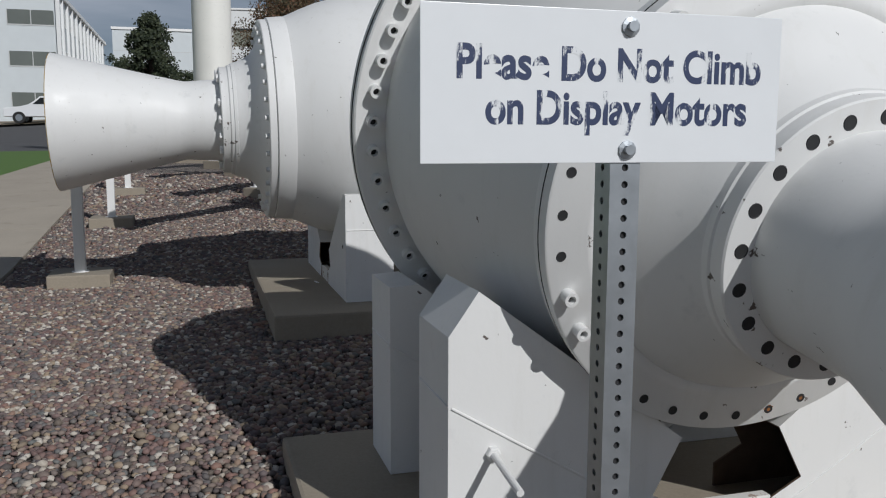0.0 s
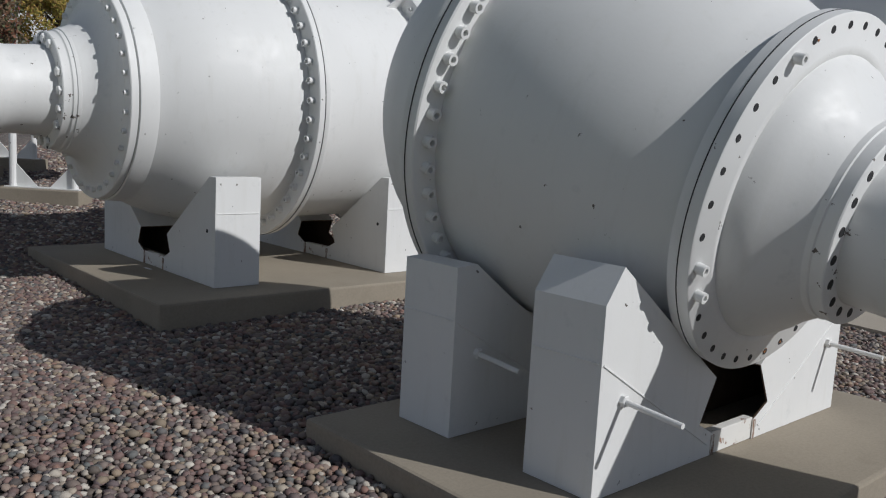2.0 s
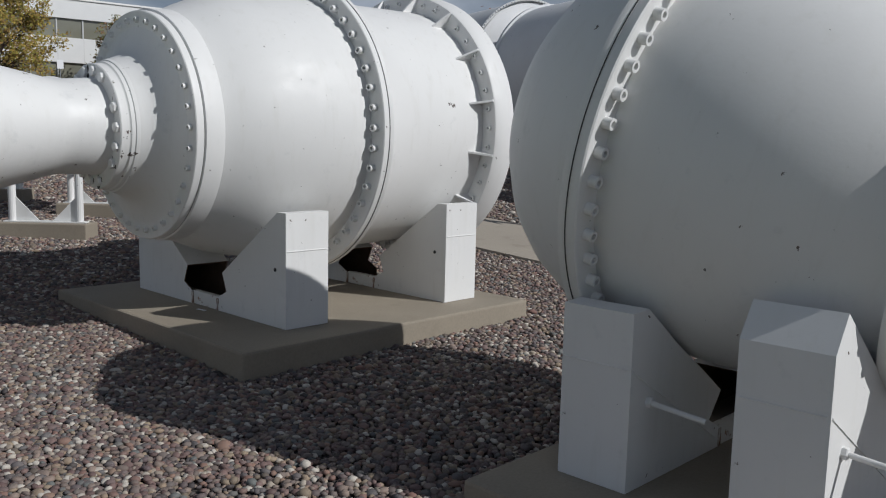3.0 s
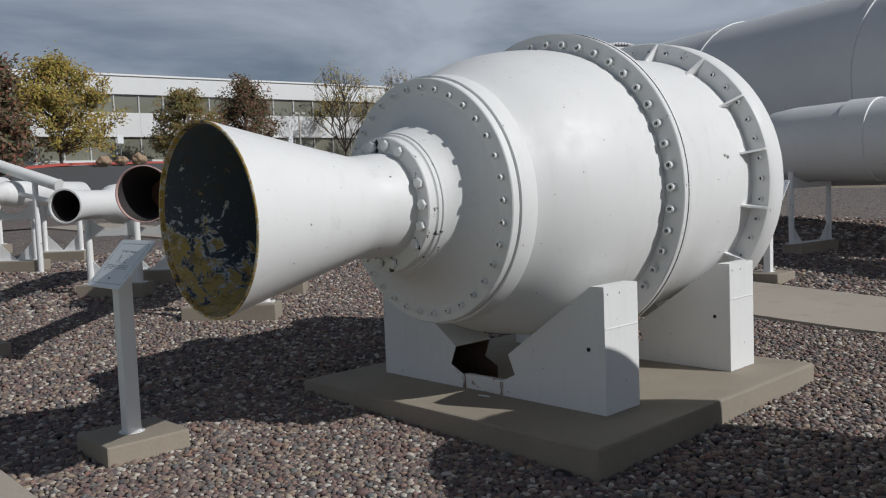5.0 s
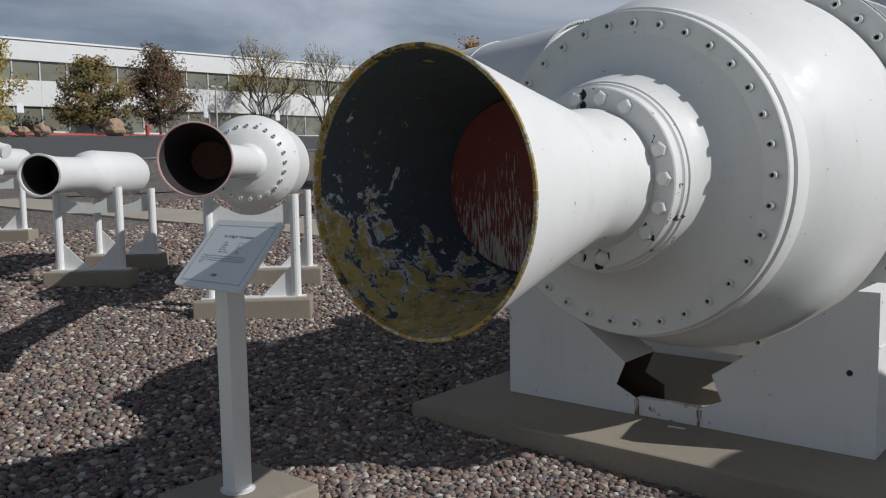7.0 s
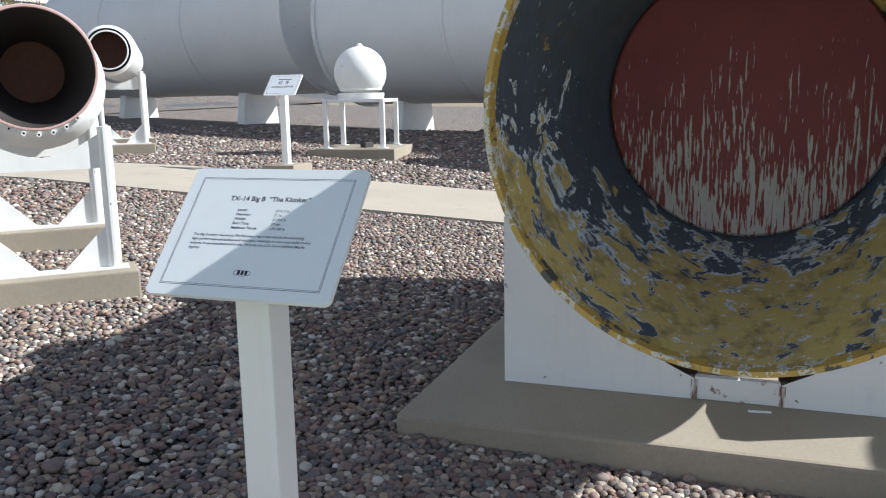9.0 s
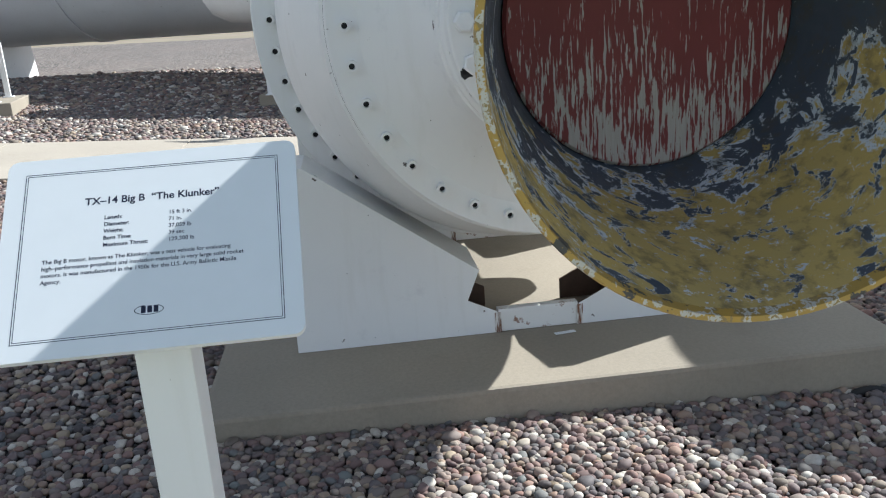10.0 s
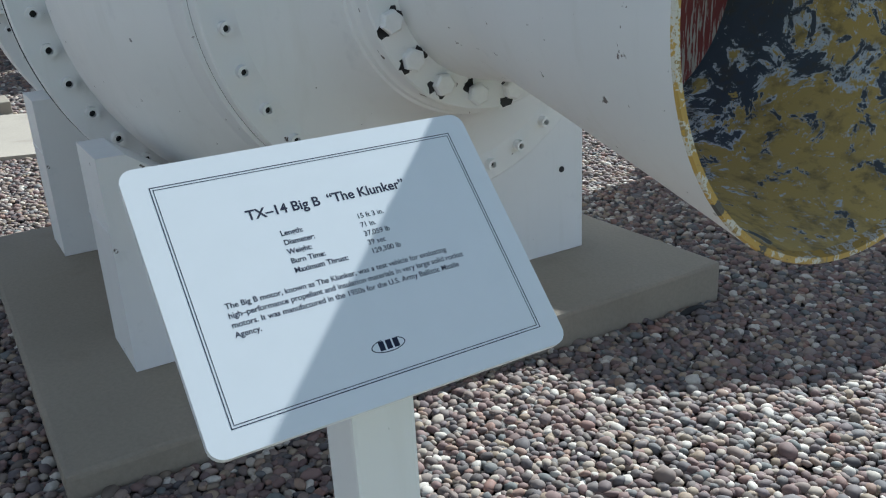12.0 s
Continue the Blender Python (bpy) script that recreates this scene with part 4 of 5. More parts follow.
# ---- the large booster segments behind ----
def booster(p, q, r, z, label, ring_at_start):
    p, q = Vector((*p, z)), Vector((*q, z))
    L = (q - p).length
    root = thing("booster_segment", Matrix.Translation(p) @ (q - p).to_track_quat("X", "Z").to_matrix().to_4x4(), label, "rocket booster")
    part("case", lathe([(0.0, r), (L, r)], 128), BOOSTER, root, smooth=True)
    for s in (L * 0.35, L * 0.7):
        part("joint_band", lathe([(s - 0.08, r + 0.002), (s - 0.075, r + 0.022), (s + 0.075, r + 0.022), (s + 0.08, r + 0.002)], 128), BOOSTER, root, smooth=True)
    for s, sg in ((0.0, -1), (L, 1)):
        part("end_dome", lathe([(s, r - 0.05), (s + sg * 0.02, r * 0.8), (s + sg * 0.25, r * 0.55), (s + sg * 0.4, r * 0.3), (s + sg * 0.42, 0)], 64), BOOSTER, root, smooth=True)
    e = 0.0 if ring_at_start else L
    part("end_ring", lathe([(e - 0.05, r), (e - 0.05, r + 0.06), (e + 0.05, r + 0.06), (e + 0.05, r - 0.1)], 128), BOOSTER, root, smooth=True)
    bolt_ring(root, e + (0.05 if not ring_at_start else -0.05) * 1.0, r - 0.0 + 0.03, 120, 0.022, 0.03 if not ring_at_start else -0.03, BOLT, hole=False)
    for s in ((3.2, L - 2.2) if ring_at_start else (1.6, L - 1.25)):
        sd = [(-0.6, -z + rise(p.x, p.y + s) - 0.1), (0.6, -z + rise(p.x, p.y + s) - 0.1), (0.6, -z + rise(p.x, p.y + s) + 0.05), (0.5, -r + 0.12), (0.35, -r + 0.02), (-0.35, -r + 0.02), (-0.5, -r + 0.12), (-0.6, -z + rise(p.x, p.y + s) + 0.05)]
        part("support", prism(sd, 0, s - 0.15, s + 0.15), PAINT_SADDLE, root, "white steel support")
    return root


BOOSTER = white_paint("booster_paint", 0.5, 0.72, (0.72, 0.73, 0.74))
booster((11.0, 9.0), (10.47, 20.75), 1.86, 3.36, "huge white booster segment lying on supports", False)
booster((10.42, 21.85), (10.02, 33.0), 1.86, 3.64, "huge white booster segment lying on supports", True)


# ---- tall upright missile ----
tall = thing("upright_missile", pose(-7.05, 22.0, rise(-7.05, 22)), "tall slim white missile standing upright", "missile")
part("airframe", lathe([(0.1, 0.52), (0.4, 0.49), (9.0, 0.485), (9.05, 0.47), (12.5, 0.47), (13.6, 0.33), (14.4, 0.12), (14.6, 0)], 64), white_paint("streaked_missile_paint", 0.5, 0.74, (0.78, 0.77, 0.72)), tall, m=Matrix.Rotation(radians(-90), 4, "Y"), smooth=True)
part("base_pad", boxm((-0.9, -0.9, -0.2), (0.9, 0.9, 0.12), 0.02), CONCRETE, tall)


# ---- buildings ----
FACADE = plain("white_facade", (0.74, 0.75, 0.75), 0.6, grain=1.5, vary=0.05)
FACADE_GREY = plain("pale_grey_panel", (0.60, 0.64, 0.66), 0.6, grain=1.2, vary=0.06)
BEIGE = plain("pale_block_wall", (0.50, 0.48, 0.44), 0.8, grain=3, vary=0.1)
GLASS_TAN = glass_dark("tinted_glass", (0.15, 0.15, 0.12))
FRAME = plain("window_frame_metal", (0.55, 0.56, 0.56), 0.4)
COPING = plain("bright_coping", (0.85, 0.85, 0.84), 0.4)


def win(parent, lo, hi, glass=WINDOW, mull=1):
    """A window set in a facade that faces local -y: frame, panes, mullions."""
    x0, z0, x1, z1, y = lo[0], lo[1], hi[0], hi[1], lo[2]
    root = part("window", boxm((x0, y - 0.03, z0 - 0.09), (x1, y + 0.12, z0), 0.0), FRAME, parent)
    n = mull + 1
    w = (x1 - x0) / n
    for k in range(n):
        part("pane", boxm((x0 + k * w + 0.03, y - 0.004, z0 + 0.002), (x0 + (k + 1) * w - 0.03, y + 0.02, z1 - 0.05)), glass, root)
        part("mullion", boxm((x0 + k * w - 0.03, y - 0.035, z0 + 0.002), (x0 + k * w + 0.03, y + 0.03, z1 - 0.05)), FRAME, root)
    return root


def north_building():
    u0, u1 = 2.3, 78
    x, y = 13.9, 75.5
    g = 3.65
    L = (u1 - u0) / 2
    root = thing("office_building", pose(x, y, g, 0, 0, 14.0), "long white two-storey office building with dark window bands", "building")
    part("wall", boxm((-L, 0.3, -1.5), (L, 22, 7.5)), FACADE_GREY, root)
    part("upper_band", boxm((-L - 0.1, -0.05, 6.25), (L + 0.1, 0.35, 7.65), 0.02), FACADE, root)
    part("lower_band", boxm((-L - 0.1, -0.05, 3.0), (L + 0.1, 0.35, 4.85), 0.02), FACADE, root)
    part("coping", boxm((-L - 0.15, -0.15, 7.65), (L + 0.15, 0.5, 7.78)), COPING, root)
    part("roof", boxm((-L, 0.5, 7.5), (L, 22, 7.6)), CURB, root)
    part("base_wall", boxm((-L, -0.1, -1.5), (L, 0.32, 1.25)), FACADE, root)
    n = 40
    w = 2 * L / n
    for k in range(n):
        a = -L + k * w
        part("seam", boxm((a - 0.012, -0.056, 3.0), (a + 0.012, -0.045, 4.85)), FRAME, root)
        for z0, z1 in ((1.25, 3.0), (4.85, 6.25)):
            part("window", boxm((a + 0.05, 0.15, z0), (a + w - 0.05, 0.28, z1)), GLASS_TAN, root)
            part("mullion", boxm((a - 0.05, 0.08, z0), (a + 0.05, 0.3, z1)), FRAME, root)
    return root


def west_building():
    """Three storeys, a plain end with paired windows and a long side with fins."""
    corner = Vector((-34.4, 66.0))
    root = thing("office_building", pose(corner.x, corner.y, 2.6, 0, 0, TURN), "white three-storey office block with vertical fins along its side", "building")
    part("wall", boxm((-26, 0, -2), (0, 36, 9.55)), FACADE_GREY, root)
    part("coping", boxm((-26.2, -0.2, 9.55), (0.25, 36.2, 9.85)), COPING, root)
    for k in range(5):
        a = -26 + 5.2 * k
        part("pilaster", boxm((a + 4.9, -0.25, -1), (a + 5.2, 0, 9.55)), FACADE, root)
        for z in (1.2, 4.35, 7.5):
            win(root, (a + 1.4, z, 0.0), (a + 4.75, z + 1.15), mull=1)
    sd = part("side", boxm((0, 0.2, 0), (0.05, 35.8, 0.3)), FACADE, root)
    for k in range(12):
        b = 0.3 + 2.95 * k
        part("fin", boxm((0.0, b, -1), (0.2, b + 0.22, 9.55)), FACADE, sd)
        for z in (1.2, 4.35, 7.5):
            part("window", boxm((-0.03, b + 0.7, z), (0.04, b + 2.5, z + 1.3)), WINDOW, sd)
    return root


def far_building():
    root = thing("workshop_building", pose(-49.0, 104.0, 4.2, 0, 0, TURN), "pale low workshop building behind the trees", "building")
    part("wall", boxm((0.8, 0, -2), (50, 25, 10.4)), FACADE_GREY, root)
    part("coping", boxm((0.7, -0.15, 10.4), (50.15, 25, 10.7)), COPING, root)
    part("wing", boxm((50, -3, -2), (68, 25, 11.6)), FACADE_GREY, root)
    for z in (5.2, 8.6):
        for k in range(3):
            win(root, (50.6 + 5.6 * k, z, -3.0), (55.4 + 5.6 * k, z + 2.4), mull=2)
    for z in (2.6, 5.2, 7.8):
        part("seam", boxm((0.8, -0.02, z), (50, 0.0, z + 0.05)), FRAME, root)
    return root


north_building()
west_building()
far_building()

# low retaining wall behind the dumpsters
rw = thing("retaining_wall", pose(-28.6, 57.6, rise(-24, 57.6) - 0.3, 0, 0, TURN + 2), "pale concrete retaining wall behind the dumpsters", "wall")
for k in range(8):
    part("panel", boxm((k * 2.6 + 0.01, 0, 0), (k * 2.6 + 2.59, 0.3, 2.3)), BEIGE, rw)

# kerbs of the lot
ground_strip("kerb_far", lambda a, b: (*W(9 + 71 * a, 61 + 0.3 * b), 0.16), 40, 1, RED_CURB, "red-painted kerb along the parking lot", "kerb")
ground_strip("kerb_face", lambda a, b: (*W(9 + 71 * a, 61 - 0.02 * b), 0.16 * (1 - b)), 40, 1, RED_CURB, "red-painted kerb face", "kerb")
ground_strip("planting_strip", lambda a, b: (*W(-30 + 110 * a, 61.3 + 6.3 * b), 0.15), 40, 4, DRYLAND, "dry planting strip before the offices", "ground")
ground_strip("kerb_near", lambda a, b: (*W(-1 + 41 * a, LOT_V + 15.5 + 0.25 * b), 0.12), 30, 1, CURB, "concrete kerb of the parking lot", "kerb")


# ---- trees ----
def tree(x, y, h, spread, leaf, label, leaves=2600, bare=False, pine=False, size=0.17, seed=1, lowest=0.25):
    rnd = random.Random(seed)
    g = rise(x, y)
    root = thing("tree", pose(x, y, g), label, "tree", "trees round the lot")
    bm = bmesh.new()
    tips = []

    def limb(p, q, r0, r1, seg=6):
        p, q = Vector(p), Vector(q)
        mm = Matrix.Translation((p + q) / 2) @ (q - p).to_track_quat("Z", "Y").to_matrix().to_4x4()
        bmesh.ops.create_cone(bm, cap_ends=False, segments=seg, radius1=r0, radius2=r1, depth=(q - p).length, matrix=mm)

    def grow(p, d, length, r, level):
        q = p + d * length
        limb(p, q, r, r * 0.7, 7 if level < 2 else 4 if level < 4 else 3)
        if level >= 6:
            tips.append((q, length))
            return
        for k in range(rnd.choice((2, 2, 3)) if level else 8):
            nd = (d * 0.95 + Vector((rnd.uniform(-1, 1), rnd.uniform(-1, 1), rnd.uniform(-0.45, 0.6))) * (0.7 if level else 0.95)).normalized()
            grow(q if level else p + d * length * rnd.uniform(0.7, 1), nd, length * (rnd.uniform(0.66, 0.88) if level else rnd.uniform(1.3, 2.0)), r * (0.71 if level else 0.58), level + 1)
        if level > 2:
            tips.append((q, length))

    if pine:
        limb((0, 0, -0.2), (0, 0, h * 0.97), 0.18, 0.03)
        for k in range(150):
            zz = rnd.uniform(0.08, 0.97)
            a, rr = rnd.uniform(0, 6.283), spread / 2 * (1 - zz) ** 0.9 * rnd.uniform(0.45, 1.2)
            q = Vector((rr * math.cos(a), rr * math.sin(a), h * zz + rr * 0.22))
            limb((0, 0, h * zz - rr * 0.05), q, 0.035, 0.012, 4)
            tips.append((q * 1.0, 0.5))
            tips.append((Vector((q.x * 0.65, q.y * 0.65, q.z - 0.05)), 0.5))
    elif bare:
        grow(Vector((0, 0, -0.1)), Vector((rnd.uniform(-0.06, 0.06), 0, 1)).normalized(), h * lowest + 0.1, 0.030 * h ** 0.75, 0)
        top = max(t.z for t, _ in tips)
        side = sorted(math.hypot(t.x, t.y) for t, _ in tips)[int(len(tips) * 0.97)]
        fit_m = Matrix.Diagonal((spread / 2 / side, spread / 2 / side, h * 0.99 / top, 1))
        bmesh.ops.transform(bm, matrix=fit_m, verts=bm.verts)
        tips = [(fit_m @ t, L) for t, L in tips]
    else:
        # a leader, limbs to clumps in an uneven egg, and twigs round each clump
        lean = Vector((rnd.uniform(-0.05, 0.05), rnd.uniform(-0.05, 0.05), 1))
        limb((0, 0, -0.1), lean * h * 0.45, 0.026 * h ** 0.75, 0.016 * h ** 0.75, 8)
        limb(lean * h * 0.45, lean * h * 0.9, 0.016 * h ** 0.75, 0.01, 6)
        lobes = [(rnd.uniform(0, 6.283), rnd.uniform(0.72, 1.12)) for k in range(7)]
        for k in range(80):
            zz = rnd.uniform(0, 1) ** 0.85
            a = rnd.uniform(0, 6.283)
            lobe = max(s * max(math.cos(a - c), 0.55) for c, s in lobes)
            wide = min(1.0, 0.62 + 1.9 * zz) * max(1 - zz ** 1.9, 0.03) ** 0.62
            rr = spread / 2 * wide * lobe * math.sqrt(rnd.uniform(0.12, 1))
            q = Vector((rr * math.cos(a), rr * math.sin(a), h * (lowest + (0.97 - lowest) * zz)))
            start = lean * max(h * lowest * 0.75, min(q.z - rr * 0.8, h * 0.85))
            mid = start.lerp(q, 0.55) + Vector((0, 0, 0.05 * rr))
            limb(start, mid, 0.03 + 0.008 * rr, 0.022, 5)
            limb(mid, q, 0.022, 0.008, 4)
            tips.append((q, 1))
            tips.append((mid.lerp(q, 0.6), 1))
            for n in range(3):
                e = q + Vector((rnd.gauss(0, 1), rnd.gauss(0, 1), rnd.gauss(0.4, 0.8))) * 0.06 * h
                limb(mid.lerp(q, 0.7), e, 0.012, 0.004, 3)
                tips.append((e, 1))
    part("trunk", bm, BARK, root)
    if leaves:
        co, fa = [], []
        for k in range(leaves):
            t, L = rnd.choice(tips)
            jit = 0.34 if pine else 0.06 * h if bare else 0.075 * h
            c = t + Vector((rnd.gauss(0, 1), rnd.gauss(0, 1), rnd.gauss(0, 0.8))) * jit * 0.5
            a = Vector((rnd.gauss(0, 1), rnd.gauss(0, 1), rnd.gauss(0, 1))).normalized() * size * rnd.uniform(0.5, 1.2)
            b = a.orthogonal().normalized() * size * rnd.uniform(0.3, 0.7)
            i = len(co)
            co += [c - a, c + b, c + a * 1.1, c - b]
            fa.append((i, i + 1, i + 2, i + 3))
        me = bpy.data.meshes.new("crown")
        me.from_pydata([tuple(c) for c in co], [], fa)
        me.materials.append(leaf)
        ob = new("crown", me)
        ob.parent = root
    return root


tree(-4.6, 65.0, 7.1, 9.8, LEAF_YELLOW, "broad tree with thinning yellow-green autumn leaves", 12500, seed=3, size=0.13, lowest=0.16)
tree(3.8, 67.6, 5.3, 5.8, LEAF_GREEN, "small rounded tree with dark green and rust leaves", 9000, size=0.12, seed=5, lowest=0.17)
tree(8.6, 68.9, 6.2, 6.2, LEAF_RED, "small tree with dark red and green autumn leaves", 10500, size=0.12, seed=8, lowest=0.17)
tree(17.2, 71.6, 8.2, 8.6, LEAF_YELLOW, "nearly bare tree with a few yellow leaves", 1500, True, size=0.11, seed=11, lowest=0.12)
tree(23.1, 73.4, 8.4, 8.0, LEAF_YELLOW, "nearly bare tree with a few yellow leaves", 800, True, size=0.11, seed=13, lowest=0.12)
tree(29.5, 75.2, 8.3, 7.0, LEAF_BROWN, "nearly bare grey tree beside the lot", 120, True, seed=17, lowest=0.12)
tree(31.0, 62.0, 7.5, 6.5, LEAF_ORANGE, "tree with orange autumn leaves", 3600, seed=19, lowest=0.16)
tree(-23.5, 57.0, 6.9, 7.6, LEAF_PINE, "dense dark green pine tree", 24000, pine=True, seed=29, size=0.11)
tree(-10.4, 44.0, 7.6, 7.4, LEAF_BROWN, "round tree with brown and dark green leaves", 30000, size=0.075, seed=31, lowest=0.16)
tree(-7.2, 50.0, 6.4, 4.6, LEAF_RED, "bushy tree with dull red leaves", 3600, seed=37, lowest=0.16)


def boulder(x, y, r, seed, mat):
    bm = bmesh.new()
    bmesh.ops.create_icosphere(bm, subdivisions=3, radius=r)
    for v in bm.verts:
        n = noise.noise(v.co * 1.6 / r + Vector((seed, 0, 0)))
        v.co *= 1 + 0.35 * n
        v.co.z *= 0.8
    ob = part("boulder", bm, mat, m=pose(x, y, rise(x, y) + 0.15 + r * 0.45))
    return tagged(ob, "tan landscaping boulder beside the kerb", "boulder", "boulders along the lot")


ROCK = plain("tan_rock", (0.34, 0.24, 0.16), 0.9, grain=5, vary=0.3)
for bx, by, br, sd in ((0.2, 63.0, 0.5, 1), (-0.9, 62.7, 0.4, 2), (4.6, 63.9, 0.75, 3), (8.9, 65.4, 0.4, 4), (-2.0, 62.3, 0.45, 5)):
    boulder(bx, by, br, sd, ROCK)


def small_post_sign(x, y):
    g = rise(x, y)
    root = thing("parking_sign", pose(x, y, g + 0.1, 0, 0, TURN), "small white parking sign on a thin post", "sign", "parking signs")
    part("post", tube((0, 0, 0), (0, 0, 1.8), 0.03), GALV, root)
    part("panel", boxm((-0.22, -0.05, 1.35), (0.22, -0.035, 1.95)), PAINT_SIGN, root)


for k in range(4):
    small_post_sign(*W(22.5 + 7.0 * k, 61.6))


def lamp_post(x, y, h):
    root = thing("street_lamp", pose(x, y, rise(x, y), 0, 0, TURN), "grey lamp post with two flat heads at the lot", "street lamp", "lamp posts")
    part("pole", tube((0, 0, 0), (0, 0, h), 0.09, 10, 0.06), CURB, root)
    for s in (-1, 1):
        part("head", boxm((s * 0.15 - (0.35 if s < 0 else 0), -0.15, h - 0.1), (s * 0.15 + (0.35 if s > 0 else 0), 0.15, h + 0.05), 0.02), CURB, root)
    part("arm", boxm((-0.16, -0.03, h - 0.05), (0.16, 0.03, h)), CURB, root)


lamp_post(-7.2, 64.3, 8.2 - rise(-7.2, 64.3))
lamp_post(12.6, 68.4, 8.1 - rise(12.6, 68.4))

# hydrant by the kerb
hy = thing("fire_hydrant", pose(6.4, 62.0, rise(6.4, 62) + 0.15), "red fire hydrant by the kerb", "hydrant")
part("barrel", lathe([(0, 0.16), (0.05, 0.16), (0.06, 0.12), (0.55, 0.12), (0.56, 0.15), (0.62, 0.14), (0.72, 0.06), (0.78, 0.03), (0.78, 0)], 16), RED_CURB, hy, m=Matrix.Rotation(radians(-90), 4, "Y"), smooth=True)
part("outlet", tube((-0.22, 0, 0.42), (0.22, 0, 0.42), 0.055), RED_CURB, hy)

# flagpole, its flag hanging in plain colours
fp = thing("flagpole", pose(-8.0, 60.0, rise(-8, 60)), "white flagpole with a drooping dark flag", "flagpole")
part("pole", tube((0, 0, 0), (0, 0, 11), 0.07, 10, 0.04), PAINT, fp)
bm = bmesh.new()
gridv = [[bm.verts.new((-0.06 - 0.16 * i, 0.10 * math.sin(i * 1.3), 10.7 - 0.28 * i * 0.9 - 0.22 * j)) for j in range(6)] for i in range(7)]
for i in range(6):
    for j in range(5):
        bm.faces.new((gridv[i][j], gridv[i + 1][j], gridv[i + 1][j + 1], gridv[i][j + 1]))
part("flag", bm, plain("flag_cloth", (0.12, 0.03, 0.05), 0.8), fp)


# ---- truck and dumpsters ----
def pickup(m):
    root = thing("pickup_truck", m, "white pickup truck with a white canopy over its bed", "truck")
    body = [(-2.8, 0.45), (-2.8, 1.0), (-1.75, 1.12), (-1.2, 1.22), (-0.55, 1.78), (0.75, 1.80), (0.80, 1.15), (2.8, 1.12), (2.85, 0.5)]
    part("body", prism(body, 1, -0.92, 0.92, 0.05), CARPAINT, root)
    part("canopy", prism([(0.82, 1.14), (0.82, 1.80), (0.95, 1.96), (2.65, 1.93), (2.82, 1.14)], 1, -0.86, 0.86, 0.04), CARPAINT, root)
    for s in (-1, 1):
        part("side_window", prism([(-0.98, 1.27), (-0.5, 1.68), (0.62, 1.70), (0.62, 1.27)], 1, s * 0.915, s * 0.940), CAR_GLASS, root)
        part("canopy_window", boxm((1.05, s * 0.862 - 0.006, 1.42), (2.45, s * 0.862 + 0.006, 1.75)), CAR_GLASS, root)
        part("door_handle", boxm((0.25, s * 0.925 - 0.012, 1.10), (0.45, s * 0.925 + 0.012, 1.14)), TYRE, root)
        part("tail_light", boxm((2.79, s * 0.8 - 0.08, 0.85), (2.87, s * 0.8 + 0.08, 1.1)), RED_CURB, root)
        for wx in (-1.85, 1.85):
            wh = part("wheel", lathe([(-0.12, 0.22), (-0.12, 0.36), (-0.09, 0.39), (0.09, 0.39), (0.12, 0.36), (0.12, 0.22)], 28, True), TYRE, root, m=Matrix.Translation((wx, s * 0.86, 0.39)) @ Matrix.Rotation(radians(90), 4, "Z"), smooth=True)
            part("rim", lathe([(-0.10, 0.22), (-0.10, 0.1), (-0.12, 0.1), (-0.12, 0), (0.12, 0), (0.12, 0.1), (0.10, 0.1), (0.10, 0.22)], 16), GALV, wh)
    part("bumper", boxm((2.84, -0.9, 0.45), (2.98, 0.9, 0.65), 0.02), GALV, root)
    return root


pickup(pose(-29.6, 55.3, rise(-29.6, 55.3), 0, 0, TURN - 4))


def dumpster(x, y, col, label):
    root = thing("dumpster", pose(x, y, rise(x, y), 0, 0, TURN), label, "dumpster", "dumpsters by the wall")
    part("bin", prism([(-0.55, 0.1), (-0.55, 0.95), (0.55, 1.05), (0.55, 0.1)], 0, -0.68, 0.68, 0.02), col, root)
    part("lid", prism([(-0.58, 0.955), (-0.58, 1.0), (0.58, 1.105), (0.58, 1.06)], 0, -0.7, 0.7), col, root)
    for s in (-0.57, 0.57):
        part("caster", tube((s, -0.4, 0.0), (s, -0.5, 0.12), 0.08), TYRE, root)
        part("side_pocket", boxm((s * 1.22 - 0.06, -0.4, 0.6), (s * 1.22 + 0.06, 0.4, 0.72)), col, root)
    part("label_bar", boxm((-0.3, -0.562, 0.6), (0.3, -0.549, 0.72)), PAINT_SIGN, root)
    part("label_bar", boxm((-0.3, -0.562, 0.5), (0.1, -0.549, 0.55)), PAINT_SIGN, root)


TEAL = plain("teal_bin", (0.02, 0.22, 0.17), 0.5)
PALEBIN = plain("pale_bin", (0.45, 0.60, 0.62), 0.5)
BLUEBIN = plain("blue_bin", (0.03, 0.18, 0.40), 0.5)
for bx, c, lb in ((-26.1, TEAL, "teal steel dumpster beside the wall"), (-24.45, PALEBIN, "pale blue dumpster beside the wall"), (-22.85, BLUEBIN, "blue dumpster beside the wall"), (-21.3, PALEBIN, "pale blue dumpster beside the wall")):
    dumpster(bx, 57.6 + (bx + 24) * 0.41, c, lb)


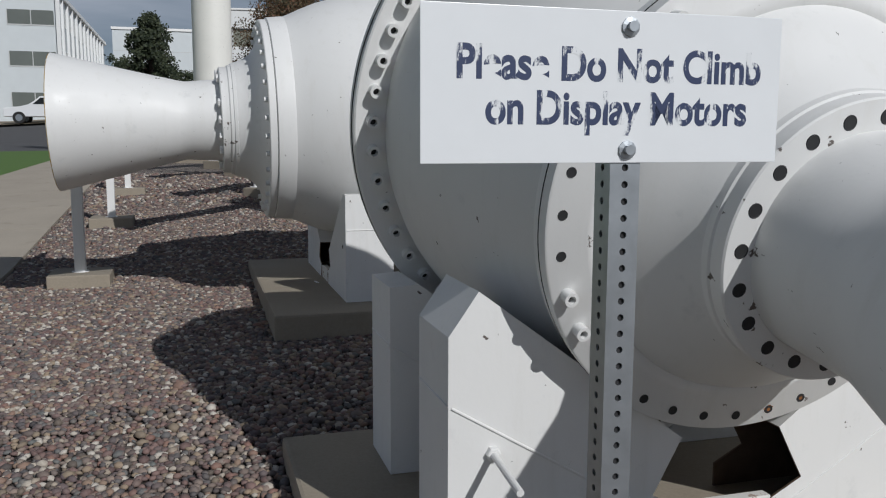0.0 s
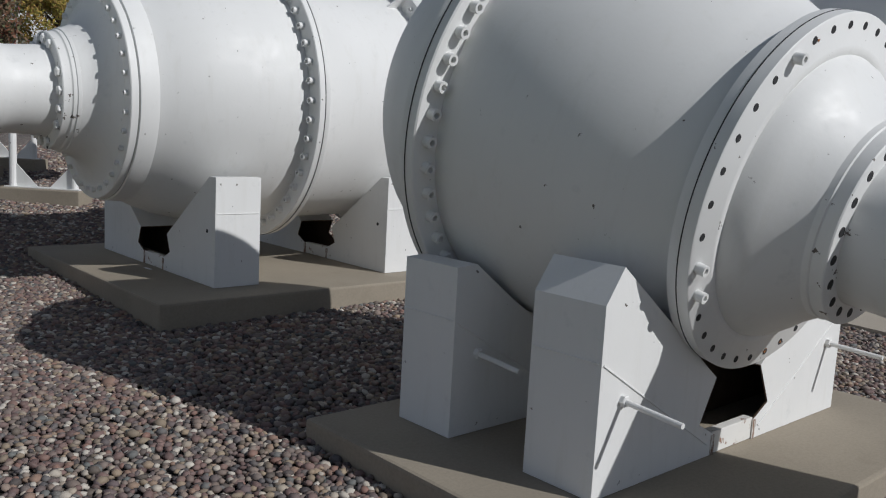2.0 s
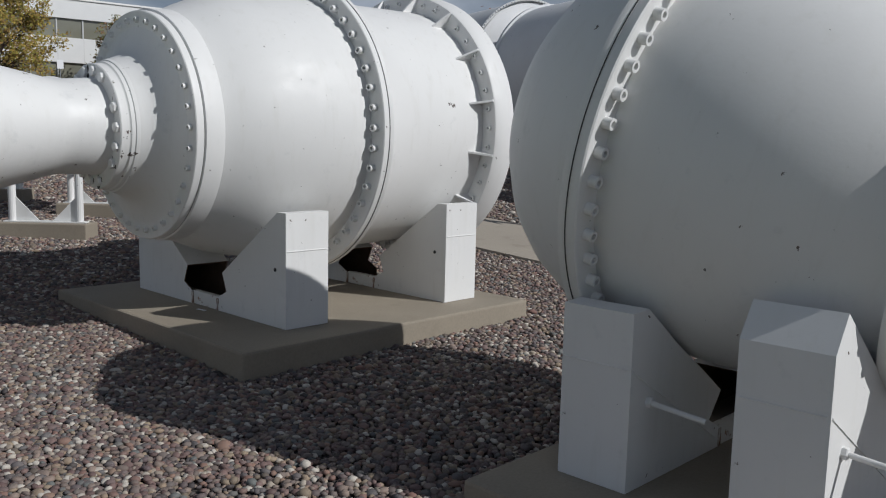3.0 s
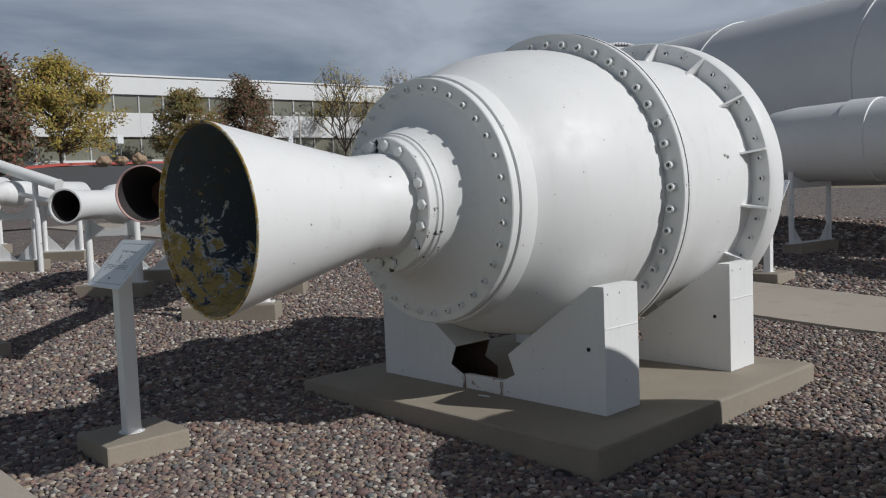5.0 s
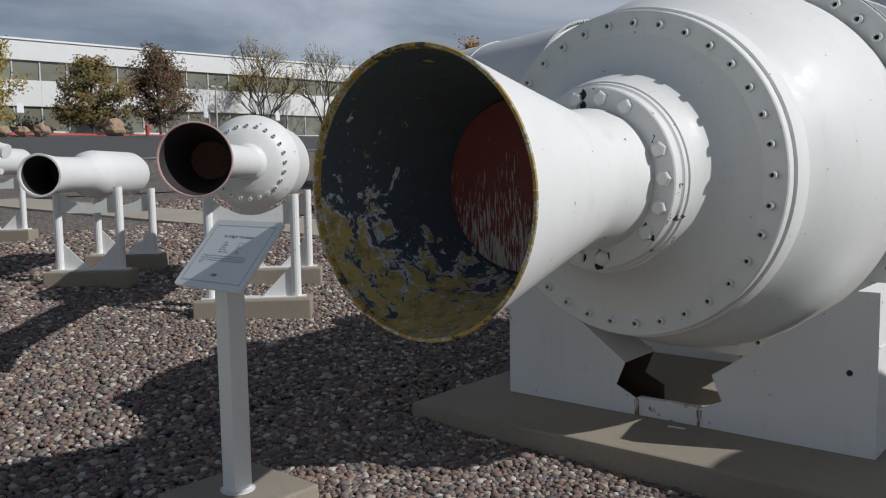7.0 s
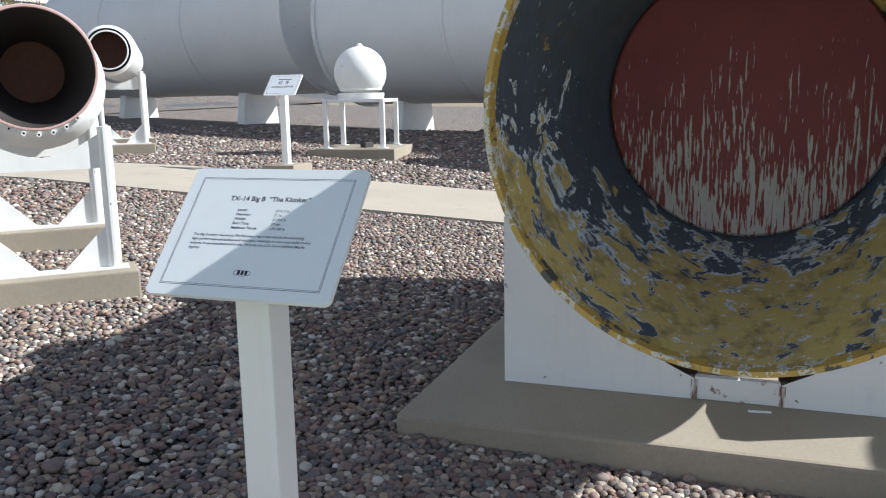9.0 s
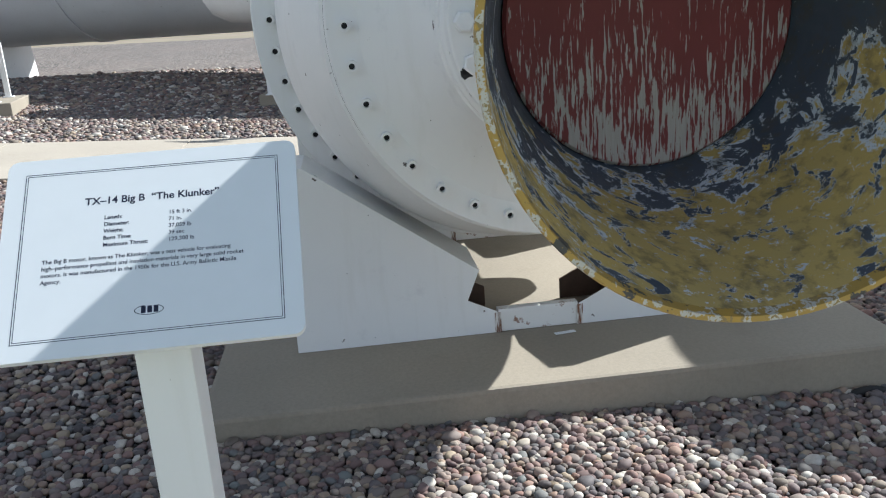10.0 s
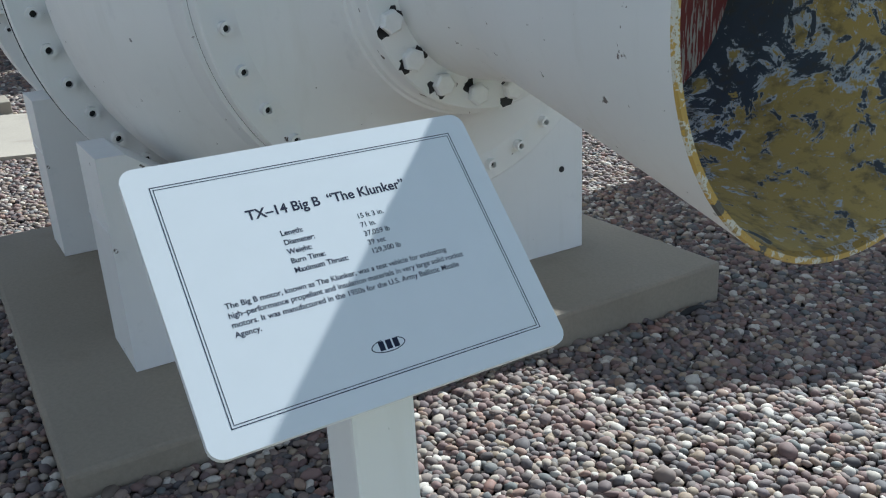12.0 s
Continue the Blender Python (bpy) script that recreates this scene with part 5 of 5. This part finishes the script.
# ---- gravel pebbles ----
def pebbles(name, u0, u1, v0, v1, per_m2, subdiv, rad, seed, holes=()):
    """River pebbles as one sheet of loose stones: a few bent base shapes, scattered on jittered cells."""
    rng = np.random.default_rng(seed)
    bm = bmesh.new()
    bmesh.ops.create_icosphere(bm, subdivisions=subdiv, radius=1)
    base = np.array([v.co[:] for v in bm.verts])
    tri = np.array([[v.index for v in f.verts] for f in bm.faces])
    bm.free()
    shapes = []
    for k in range(24):
        f = rng.normal(size=(3, 3)) * 0.9
        off = 1 + 0.10 * np.sin(base @ f[0] + k) + 0.08 * np.sin(base @ f[1] * 1.7 + 2 * k) + 0.05 * rng.normal(size=len(base))
        shapes.append(base * off[:, None])
    shapes = np.array(shapes)
    step = 1 / math.sqrt(per_m2)
    nu, nv = int((u1 - u0) / step), int((v1 - v0) / step)
    gu, gv = np.meshgrid(np.arange(nu), np.arange(nv), indexing="ij")
    n = nu * nv
    u = u0 + (gu.ravel() + rng.uniform(0, 1, n)) * step
    v = v0 + (gv.ravel() + rng.uniform(0, 1, n)) * step
    keep = np.ones(n, bool)
    for a, b, c, d in holes:
        keep &= ~((u > a) & (u < b) & (v > c) & (v < d))
    u, v = u[keep], v[keep]
    n = len(u)
    x, y = u * CU - v * SU, u * SU + v * CU
    far = np.clip(y - 8, 0, None)
    z = 0.035 * np.clip(y, -12, 8) + FAR_NP(x, far)
    r = rad * np.exp(rng.normal(0, 0.18, n))
    sc = np.stack([r * rng.uniform(1.0, 1.35, n), r * rng.uniform(0.8, 1.05, n), r * rng.uniform(0.5, 0.75, n)], 1)
    yaw, tx = rng.uniform(0, 2 * np.pi, n), rng.normal(0, 0.35, n)
    p = shapes[rng.integers(0, 24, n)] * sc[:, None, :]
    cy, sy = np.cos(tx)[:, None], np.sin(tx)[:, None]
    py, pz = p[:, :, 1] * cy - p[:, :, 2] * sy, p[:, :, 1] * sy + p[:, :, 2] * cy
    ca, sa = np.cos(yaw)[:, None], np.sin(yaw)[:, None]
    px, py = p[:, :, 0] * ca - py * sa, p[:, :, 0] * sa + py * ca
    lift = rng.uniform(-0.2, 0.55, n) * r
    co = np.stack([px + x[:, None], py + y[:, None], pz + (z + lift)[:, None]], 2).reshape(-1, 3)
    fa = (tri[None] + (np.arange(n) * len(base))[:, None, None]).reshape(-1, 3)
    me = bpy.data.meshes.new(name)
    me.vertices.add(len(co))
    me.vertices.foreach_set("co", co.ravel().astype(np.float32))
    me.loops.add(fa.size)
    me.loops.foreach_set("vertex_index", fa.ravel().astype(np.int32))
    me.polygons.add(len(fa))
    me.polygons.foreach_set("loop_start", (np.arange(len(fa)) * 3).astype(np.int32))
    me.polygons.foreach_set("use_smooth", np.ones(len(fa), bool))
    me.update(calc_edges=True)
    me.materials.append(PEBBLE)
    # sheet coloured dark for the shade in the gaps of the pebbles
    ground_strip("gravel_bed", lambda a, b: (*W(u0 + (u1 - u0) * a, v0 + (v1 - v0) * b), -0.006), 12, 16, BED_SHADED, "gravel bed darkened for the shade between the loose pebbles", "gravel")
    return tagged(new(name, me), "loose mauve, brown and grey river pebbles", "gravel", kind="stuff")


PADS = [(1.08, 3.74, 5.73, 8.42), (0.93, 3.65, 1.93, 3.79), (-0.64, -0.14, 7.9, 8.35)]
NEAR = (-1.08, 1.07, 4.7, 9.2)
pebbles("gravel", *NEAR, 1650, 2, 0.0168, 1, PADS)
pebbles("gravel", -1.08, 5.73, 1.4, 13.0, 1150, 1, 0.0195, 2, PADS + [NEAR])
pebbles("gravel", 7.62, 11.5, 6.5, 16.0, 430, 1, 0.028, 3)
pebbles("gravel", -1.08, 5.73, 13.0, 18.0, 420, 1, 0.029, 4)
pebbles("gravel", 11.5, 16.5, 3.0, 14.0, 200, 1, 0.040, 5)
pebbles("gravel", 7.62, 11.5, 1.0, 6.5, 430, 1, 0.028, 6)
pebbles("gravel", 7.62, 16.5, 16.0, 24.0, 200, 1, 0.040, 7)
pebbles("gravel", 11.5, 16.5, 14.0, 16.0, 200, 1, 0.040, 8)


# slanted launch tube beyond the slim motors
lt = thing("launch_tube", pose(-5.0, 15.2, rise(-5.0, 15.2)), "slanted white tube raised on a steel post", "launch tube")
TUBE_A, TUBE_B = Vector((1.24, 0.28, 1.3)), Vector((0.03, 1.18, 1.8))
part("tube", tube(TUBE_A, TUBE_B, 0.085, 24), PAINT, lt, smooth=True)
part("tube_cap", tube(TUBE_A + (TUBE_A - TUBE_B).normalized() * 0.002, TUBE_A + (TUBE_A - TUBE_B).normalized() * 0.03, 0.092, 24), PAINT, lt)
part("rail", tube((1.2, 0.31, 1.05), (0.05, 1.165, 1.4), 0.035, 12), PAINT, lt)
for q in (0.25, 0.85):
    c = TUBE_A.lerp(TUBE_B, q)
    part("post", tube((c.x, c.y, -0.05), (c.x, c.y, c.z - 0.07), 0.04, 12), PAINT, lt)

# small finds on the pad
lab = part("paper_label", boxm((-0.045, -0.011, 0.0), (0.045, 0.011, 0.0025)), PAINT_SIGN, m=pose(-1.045, 7.07, 0.3835, 0, 0, -62))
tagged(lab, "small pale label strip stuck on the concrete pad", "label")
cu = bpy.data.curves.new("hose", "CURVE")
cu.dimensions, cu.bevel_depth, cu.bevel_resolution = "3D", 0.016, 3
sp = cu.splines.new("NURBS")
hp = [(-1.10, 5.80, 0.17), (-1.12, 5.84, 0.215), (-1.135, 5.90, 0.23), (-1.155, 5.97, 0.215), (-1.17, 6.03, 0.16)]
sp.points.add(len(hp) - 1)
for q, c in zip(sp.points, hp):
    q.co = (*c, 1)
sp.use_endpoint_u = True
hose_tmp = new("hose_tmp", cu)
me = bpy.data.meshes.new_from_object(hose_tmp.evaluated_get(bpy.context.evaluated_depsgraph_get()))
bpy.data.objects.remove(hose_tmp)
me.materials.clear()
me.materials.append(TYRE)
tagged(new("hose", me), "short black hose coming out of the gravel by the pad", "hose")
